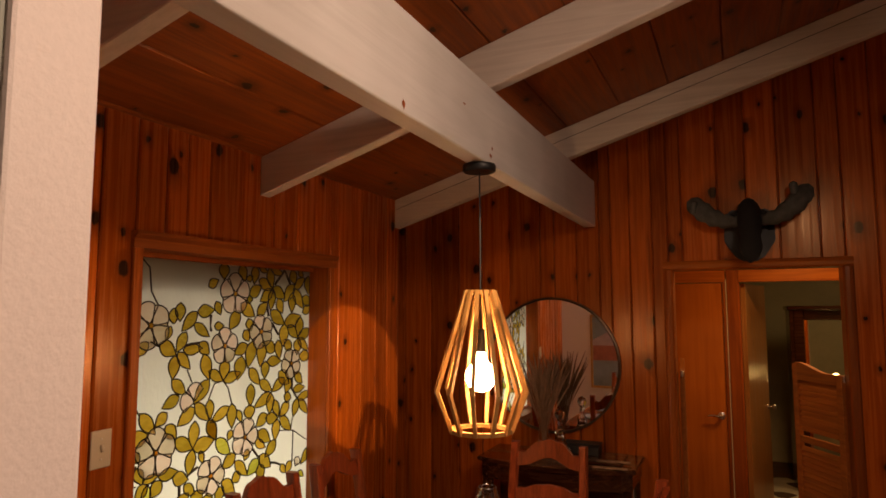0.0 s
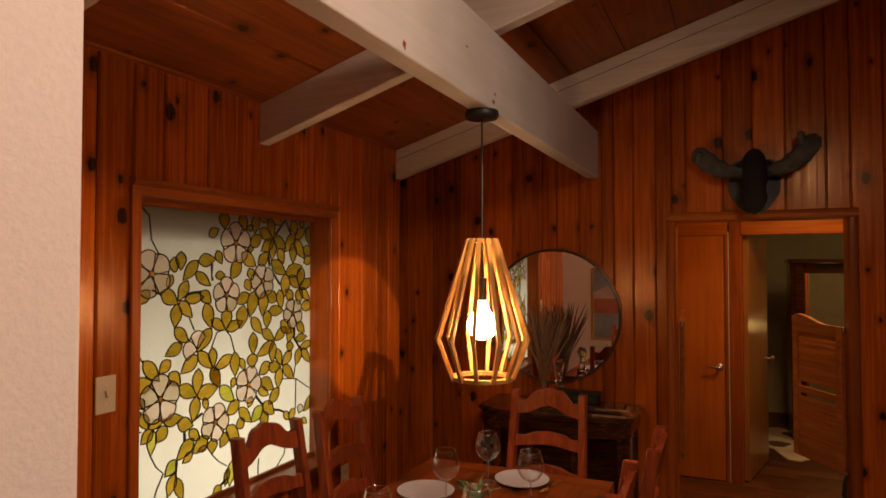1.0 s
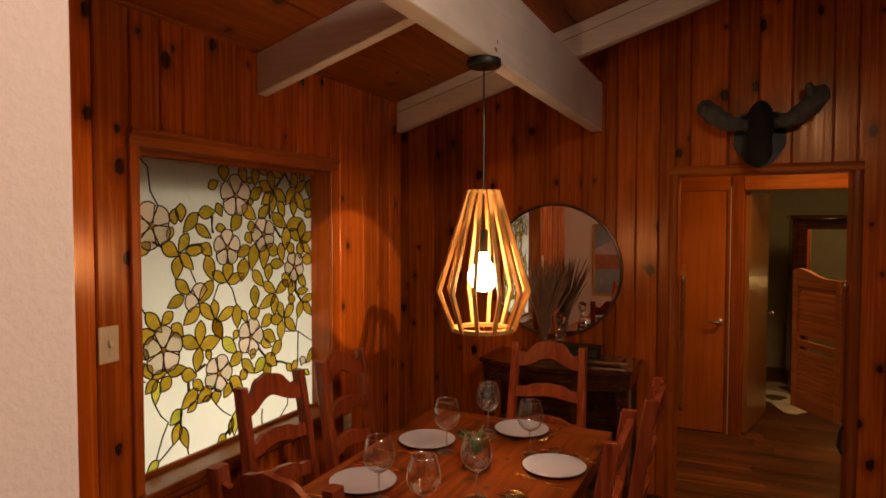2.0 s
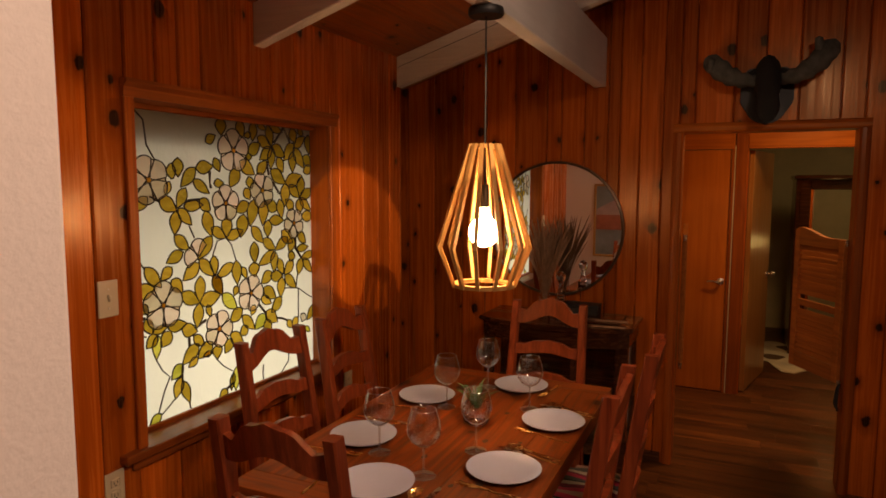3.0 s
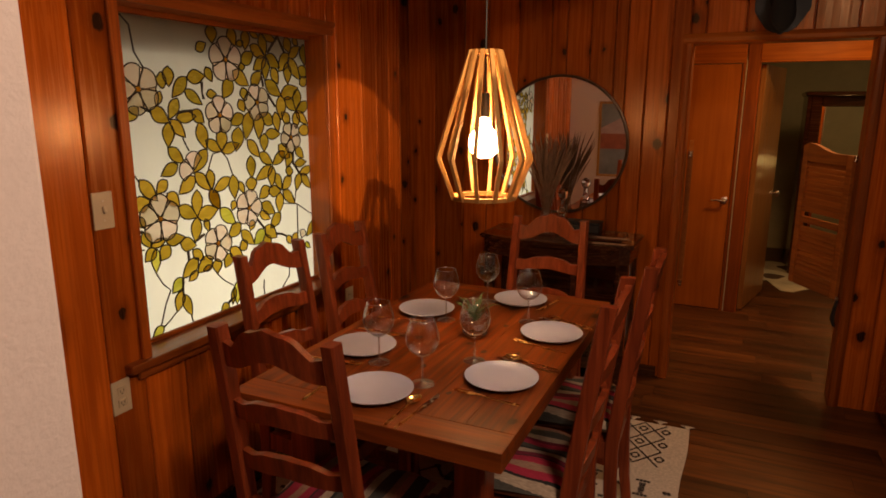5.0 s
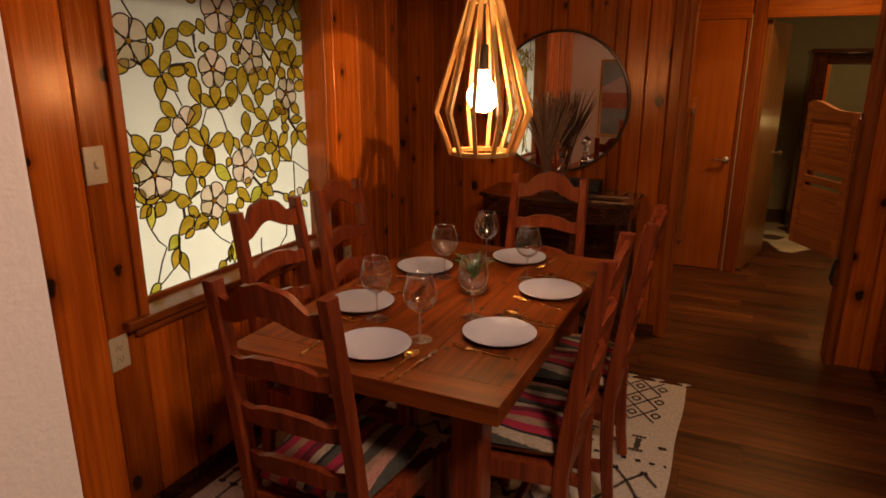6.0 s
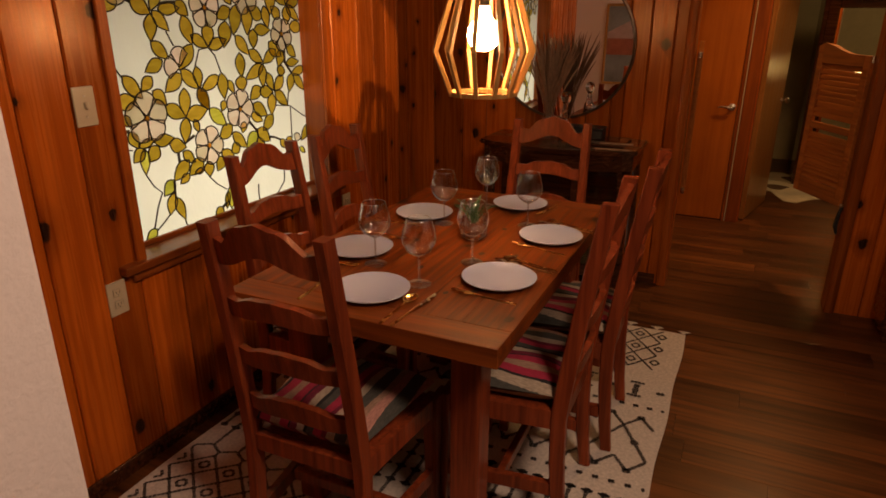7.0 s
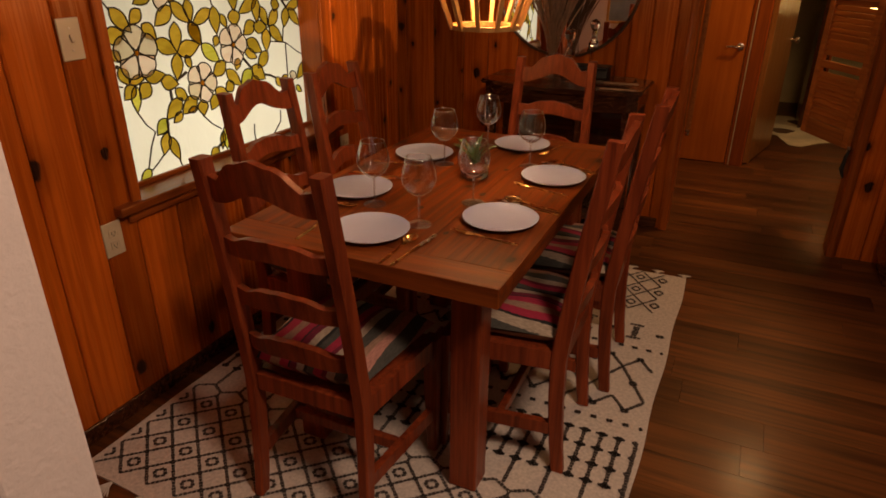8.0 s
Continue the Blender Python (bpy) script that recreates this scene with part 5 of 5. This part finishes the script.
# two added strips imitate the pale reflecting edges on the sideboard top
for y in (-0.40, -0.30):
    sheen_strip = thing("folded_runner", "thin brown strip in place of light reflected along the sideboard's edges", "cloth", pose(1.17, y, 0.8635 if y > -0.35 else 0.8515, 0, 0, 4))
    part("cloth", box((-0.10, -0.018, 0), (0.075, 0.018, 0.005), 0.002, seg=2), STRAW, sheen_strip)
box_dark = thing("keepsake_box", "small black lidded box on the sideboard", "box", pose(0.96, -0.14, 0.8625))
part("body", box((-0.10, -0.05, 0), (0.10, 0.05, 0.045), 0.004), BLACK, box_dark)
part("lid", box((-0.104, -0.054, 0.046), (0.104, 0.054, 0.06), 0.004), BLACK, box_dark)

SBZ = 0.851
vs = thing("grass_vase", "clear glass vase filled with dried brown grasses", "vase", pose(0.77, -0.25, SBZ))
prof = [(0.0, 0.0), (0.042, 0.0), (0.046, 0.01), (0.03, 0.10), (0.026, 0.15), (0.04, 0.22), (0.0385, 0.22), (0.0245, 0.15), (0.0285, 0.10), (0.043, 0.012), (0.0, 0.008)]
part("vessel", lathe(prof, 24), GLASS, vs, smooth=True)
g_rng = random.Random(5)
for k in range(12):
    bm = bmesh.new()
    for j in range(9):
        a, tilt = g_rng.uniform(0, 2 * math.pi), g_rng.uniform(0.02, 0.17)
        h = g_rng.uniform(0.38, 0.55)
        twist = g_rng.uniform(-0.5, 0.5)
        pts = [(0.014 * math.cos(a + 2), 0.014 * math.sin(a + 2), 0.015)] + [(tilt * (t ** 1.7) * math.cos(a + twist * t), tilt * (t ** 1.7) * math.sin(a + twist * t) * 0.7, 0.02 + h * t) for t in (0.25, 0.45, 0.6, 0.72, 0.82, 0.92, 1.0)]
        tube(pts, [0.001, 0.0011, 0.0011, 0.0016, 0.0038, 0.0044, 0.003, 0.0006], 5, bm)
    part("grass_plume", bm, STRAW, vs, "dried brown grass bunch")
cr = thing("crystal_decanter", "cut crystal decanter on the sideboard", "decanter", pose(0.875, -0.30, SBZ))
prof = []
for i in range(13):
    z = 0.012 * i
    prof.append((0.036 + (0.004 if i % 2 else -0.002) - (0.001 * i if i > 8 else 0), z))
part("body", lathe([(0, 0.0)] + prof + [(0.02, 0.16), (0.014, 0.18), (0.019, 0.20), (0.017, 0.20), (0.012, 0.18), (0.017, 0.158), (0.03, 0.14), (0.03, 0.012), (0, 0.012)], 12), CRYSTAL, cr)
part("stopper", lathe([(0, 0.175), (0.011, 0.178), (0.012, 0.205), (0.026, 0.225), (0.030, 0.245), (0.022, 0.265), (0, 0.275)], 8), CRYSTAL, cr, "faceted glass stopper")
for x, y, r in ((0.925, -0.36, 0.022), (0.845, -0.37, 0.020)):
    g = thing("tumbler", "small cut glass tumbler on the sideboard", "glass", pose(x, y, SBZ))
    part("bowl", lathe([(0, 0.0), (r, 0.0), (r * 1.2, 0.075), (r * 1.1, 0.075), (r * 0.9, 0.010), (0, 0.010)], 12), CRYSTAL, g)

# ---------------------------------------------------------------- framed picture on the partition
pic = thing("framed_picture", "abstract landscape painting in a pale wooden frame", "picture", pose(0.60, -3.362, 1.22))
part("canvas", box((-0.26, 0.002, -0.37), (0.26, 0.010, 0.37)), plain("muted_blue_paint", (0.20, 0.22, 0.24), 0.6, 0, 0.3, 4.0), pic)
part("painted_band", box((-0.259, 0.010, -0.10), (0.259, 0.0112, 0.06)), plain("rust_paint", (0.30, 0.09, 0.05), 0.6, 0, 0.4, 5.0), pic, "rust-red painted hills")
part("painted_band", prism([(-0.259, 0.061), (0.259, 0.061), (0.259, 0.20), (0.05, 0.28), (-0.259, 0.12)], "y", 0.010, 0.0112), plain("dusk_paint", (0.42, 0.30, 0.30), 0.6, 0, 0.3, 5.0), pic, "pink painted sky")
for lo, hi in (((-0.285, 0, -0.395), (-0.26, 0.022, 0.395)), ((0.26, 0, -0.395), (0.285, 0.022, 0.395)), ((-0.26, 0, 0.37), (0.26, 0.022, 0.395)), ((-0.26, 0, -0.395), (0.26, 0.022, -0.37))):
    part("frame", box(lo, hi, 0.002), SHADE_WOOD, pic)

# ---------------------------------------------------------------- dark cabinet by the right-hand wall
cb = thing("dark_cabinet", "dark wooden cabinet standing against the pine wall", "cabinet")
part("body", box((2.50, -0.30, 0.07), (3.3, -0.03, 0.80), 0.006), DARK_WOOD, cb)
part("plinth", box((2.515, -0.285, 0.0), (3.28, -0.04, 0.069), 0.004), DARK_WOOD, cb)
part("top", box((2.49, -0.315, 0.801), (3.31, -0.025, 0.825), 0.006), DARK_WOOD, cb)
for i in range(2):
    part("door", box((2.52 + i * 0.39, -0.316, 0.10), (2.90 + i * 0.39, -0.301, 0.78), 0.005), DARK_WOOD, cb)

# ---------------------------------------------------------------- table settings
def make_plate(x, y):
    p = thing("dinner_plate", "matte grey stoneware dinner plate on the table", "plate", pose(x, y, TZ + 0.0005), "place settings")
    part("dish", lathe([(0, 0.001), (0.06, 0.001), (0.064, 0.0), (0.068, 0.001), (0.098, 0.009), (0.107, 0.0145), (0.1085, 0.0165), (0.107, 0.0175), (0.098, 0.0135), (0.070, 0.0065), (0, 0.0055)], 48), CERAMIC, p, smooth=True)
    return p


def make_glass():
    g = thing("wine_glass", "clear stemmed wine glass standing on the table", "wine glass", None, "wine glasses")
    foot = [(0, 0.0), (0.034, 0.0), (0.0345, 0.0012), (0.020, 0.0035), (0.006, 0.008), (0.0034, 0.016), (0.003, 0.045), (0.0034, 0.078), (0.006, 0.0865), (0, 0.0875)]
    part("stem", lathe(foot, 28), STEM_GLASS, g, smooth=True)
    bowl = [(0.0, 0.0879), (0.006, 0.0872), (0.018, 0.090), (0.034, 0.102), (0.045, 0.120), (0.0485, 0.137), (0.046, 0.158), (0.040, 0.178), (0.0355, 0.194),
            (0.0345, 0.194), (0.039, 0.178), (0.045, 0.158), (0.0474, 0.137), (0.044, 0.121), (0.033, 0.1035), (0.017, 0.0915), (0.0, 0.0895)]
    part("bowl", lathe(bowl, 36), GLASS, g, smooth=True)
    part("lip", lathe([(0.035 + 0.0011 * math.cos(radians(60 * k)), 0.1945 + 0.0011 * math.sin(radians(60 * k))) for k in range(6)], 36, closed=True), STEM_GLASS, g, smooth=True)
    return g


make_plate(0.888, -2.345)
for x, y in ((1.178, -2.118), (1.208, -1.690), (0.985, -1.352), (0.694, -1.627), (0.681, -2.070)):
    make_plate(x, y)
glass_one = make_glass()
glass_one.matrix_basis = pose(0.982, -2.238, TZ + 0.0005)
for x, y in ((0.789, -2.153), (0.807, -1.693), (0.862, -1.41), (1.091, -1.586), (1.052, -2.016)):
    copy_thing(glass_one, pose(x, y, TZ + 0.0005))


def cutlery(kind, x, y, turn):
    """A piece of flatware whose handle runs from its middle towards -y."""
    c = thing(kind, {"fork": "slim gold-handled dinner fork", "knife": "slim gold-handled table knife", "spoon": "polished gold-toned soup spoon"}[kind] + " on the table", kind, pose(x, y, TZ + 0.0012, 0, 0, turn), "cutlery")
    secs = []
    for yy, w, h, z in ((-0.098, 0.007, 0.0028, 0.0), (-0.08, 0.009, 0.0032, 0.0), (-0.03, 0.006, 0.003, 0.0005), (0.01, 0.0045, 0.003, 0.0045), (0.03, 0.0055, 0.0028, 0.0055)):
        secs.append([(w / 2 * a, yy, z + h * b) for a, b in ((-1, 0), (-0.7, 0.9), (0.7, 0.9), (1, 0), (0.7, -0.2), (-0.7, -0.2))])
    part("handle", loft(secs), GOLD, c, smooth=True)
    if kind == "spoon":
        bm, g = bmesh.new(), []
        for i in range(9):
            t = i / 8
            w = 0.0195 * math.sin(math.pi * min(0.985, 0.06 + t * 0.92)) ** 0.7
            g.append([bm.verts.new((w * u, 0.03 + 0.056 * t, 0.0058 + 0.002 * t - 0.005 * (1 - u * u) * math.sin(math.pi * t))) for u in (-1, -0.6, 0, 0.6, 1)])
        for a, b in zip(g, g[1:]):
            for k in range(4):
                bm.faces.new((a[k], a[k + 1], b[k + 1], b[k]))
        ex = bmesh.ops.extrude_face_region(bm, geom=bm.faces[:])
        for v in (e for e in ex["geom"] if isinstance(e, bmesh.types.BMVert)):
            v.co.z += 0.0012
        part("bowl", bm, GOLD, c, smooth=True)
    elif kind == "fork":
        part("shoulder", loft([[(w / 2 * a, yy, 0.0052 + 0.0014 * b) for a, b in ((-1, 0), (-0.8, 1), (0.8, 1), (1, 0))] for yy, w in ((0.028, 0.006), (0.04, 0.018), (0.052, 0.021))]), GOLD, c)
        for k in range(4):
            u = (k - 1.5) * 0.0058
            part("tine", tube([(u, 0.052, 0.0058), (u, 0.075, 0.0045), (u * 0.95, 0.096, 0.0085)], [0.0017, 0.0015, 0.0007], 6), GOLD, c)
    else:
        part("blade", prism([(-0.0055, 0.031), (0.0035, 0.031), (0.0075, 0.05), (0.0075, 0.10), (0.003, 0.112), (-0.0055, 0.116)], "z", 0.0042, 0.0056), NICKEL, c, "steel blade")


for kind, x, y, turn in (("spoon", 1.010, -2.405, -2), ("knife", 1.048, -2.405, -6), ("fork", 0.733, -2.375, 2), ("fork", 1.180, -2.249, 87), ("spoon", 1.213, -1.960, 79), ("knife", 1.220, -1.985, 80),
                         ("fork", 1.203, -1.816, 78), ("spoon", 1.225, -1.532, 77), ("knife", 1.232, -1.556, 78), ("fork", 0.66, -2.205, -88), ("spoon", 0.655, -1.935, -90), ("knife", 0.66, -1.912, -90),
                         ("fork", 1.105, -1.36, 172), ("fork", 0.66, -1.765, -86)):
    cutlery(kind, x, y, turn)

pot = thing("air_plant_cup", "ribbed glass cup holding a spiky green air plant", "plant", pose(0.967, -1.80, TZ + 0.0005))
bm = bmesh.new()
N = 36
rings = []
for r, z in ((0.0, 0.004), (0.030, 0.0), (0.042, 0.012), (0.047, 0.035), (0.045, 0.06), (0.038, 0.078), (0.036, 0.078), (0.042, 0.06), (0.044, 0.035), (0.038, 0.014), (0.0, 0.010)):
    ring = [bm.verts.new(((r + (0.0014 if (i % 2 and r > 0.037) else 0)) * math.cos(2 * math.pi * i / N), (r + (0.0014 if (i % 2 and r > 0.037) else 0)) * math.sin(2 * math.pi * i / N), z)) for i in range(N)] if r else [bm.verts.new((0, 0, z))]
    rings.append(ring)
for p, q in zip(rings, rings[1:]):
    for i in range(N):
        quad = list(dict.fromkeys((p[i % len(p)], p[(i + 1) % len(p)], q[(i + 1) % len(q)], q[i % len(q)])))
        bm.faces.new(quad)
part("cup", bm, CRYSTAL, pot, "ribbed clear glass cup")
for k in range(26):
    a, out, h = g_rng.uniform(0, 6.283), g_rng.uniform(0.02, 0.08), g_rng.uniform(0.05, 0.088)
    pts = [(0.006 * math.cos(a), 0.006 * math.sin(a), 0.055), (out * 0.4 * math.cos(a), out * 0.4 * math.sin(a), 0.055 + h * 0.6), (out * 0.8 * math.cos(a), out * 0.8 * math.sin(a), 0.055 + h * 0.95), (out * 1.1 * math.cos(a), out * 1.1 * math.sin(a), 0.055 + h)]
    part("leaf", tube(pts, [0.0035, 0.003, 0.0018, 0.0004], 5), LEAF_GREEN, pot)

# ---------------------------------------------------------------- floor planks
floor = thing("floor", "dark brown wood plank floor", "floor", kind="structure")
part("subfloor", box((-0.7, -7.3, -0.08), (4.4, 4.4, -0.012)), DARK_WOOD, floor)
plank_rng = random.Random(3)
rest = bmesh.new()
y = -7.2
while y < 4.3:
    x = -0.6 - plank_rng.uniform(0, 1.2)
    while x < 4.3:
        lo, hi = max(x, -0.6), min(x + 1.22, 4.3)
        if hi - lo > 0.02:
            near_enough = -3.2 < y < 2.2 and hi > 0.0 and lo < 3.2
            if near_enough:
                part("plank", box((lo + 0.0006, y + 0.0006, -0.012), (hi - 0.0006, y + 0.1494, 0.0)), FLOOR_WOOD, floor)
            else:
                box((lo + 0.0006, y + 0.0006, -0.012), (hi - 0.0006, y + 0.1494, 0.0), 0, rest)
        x += 1.22
    y += 0.15
tagged(part("plank_field", rest, FLOOR_WOOD, floor), kind="stuff")
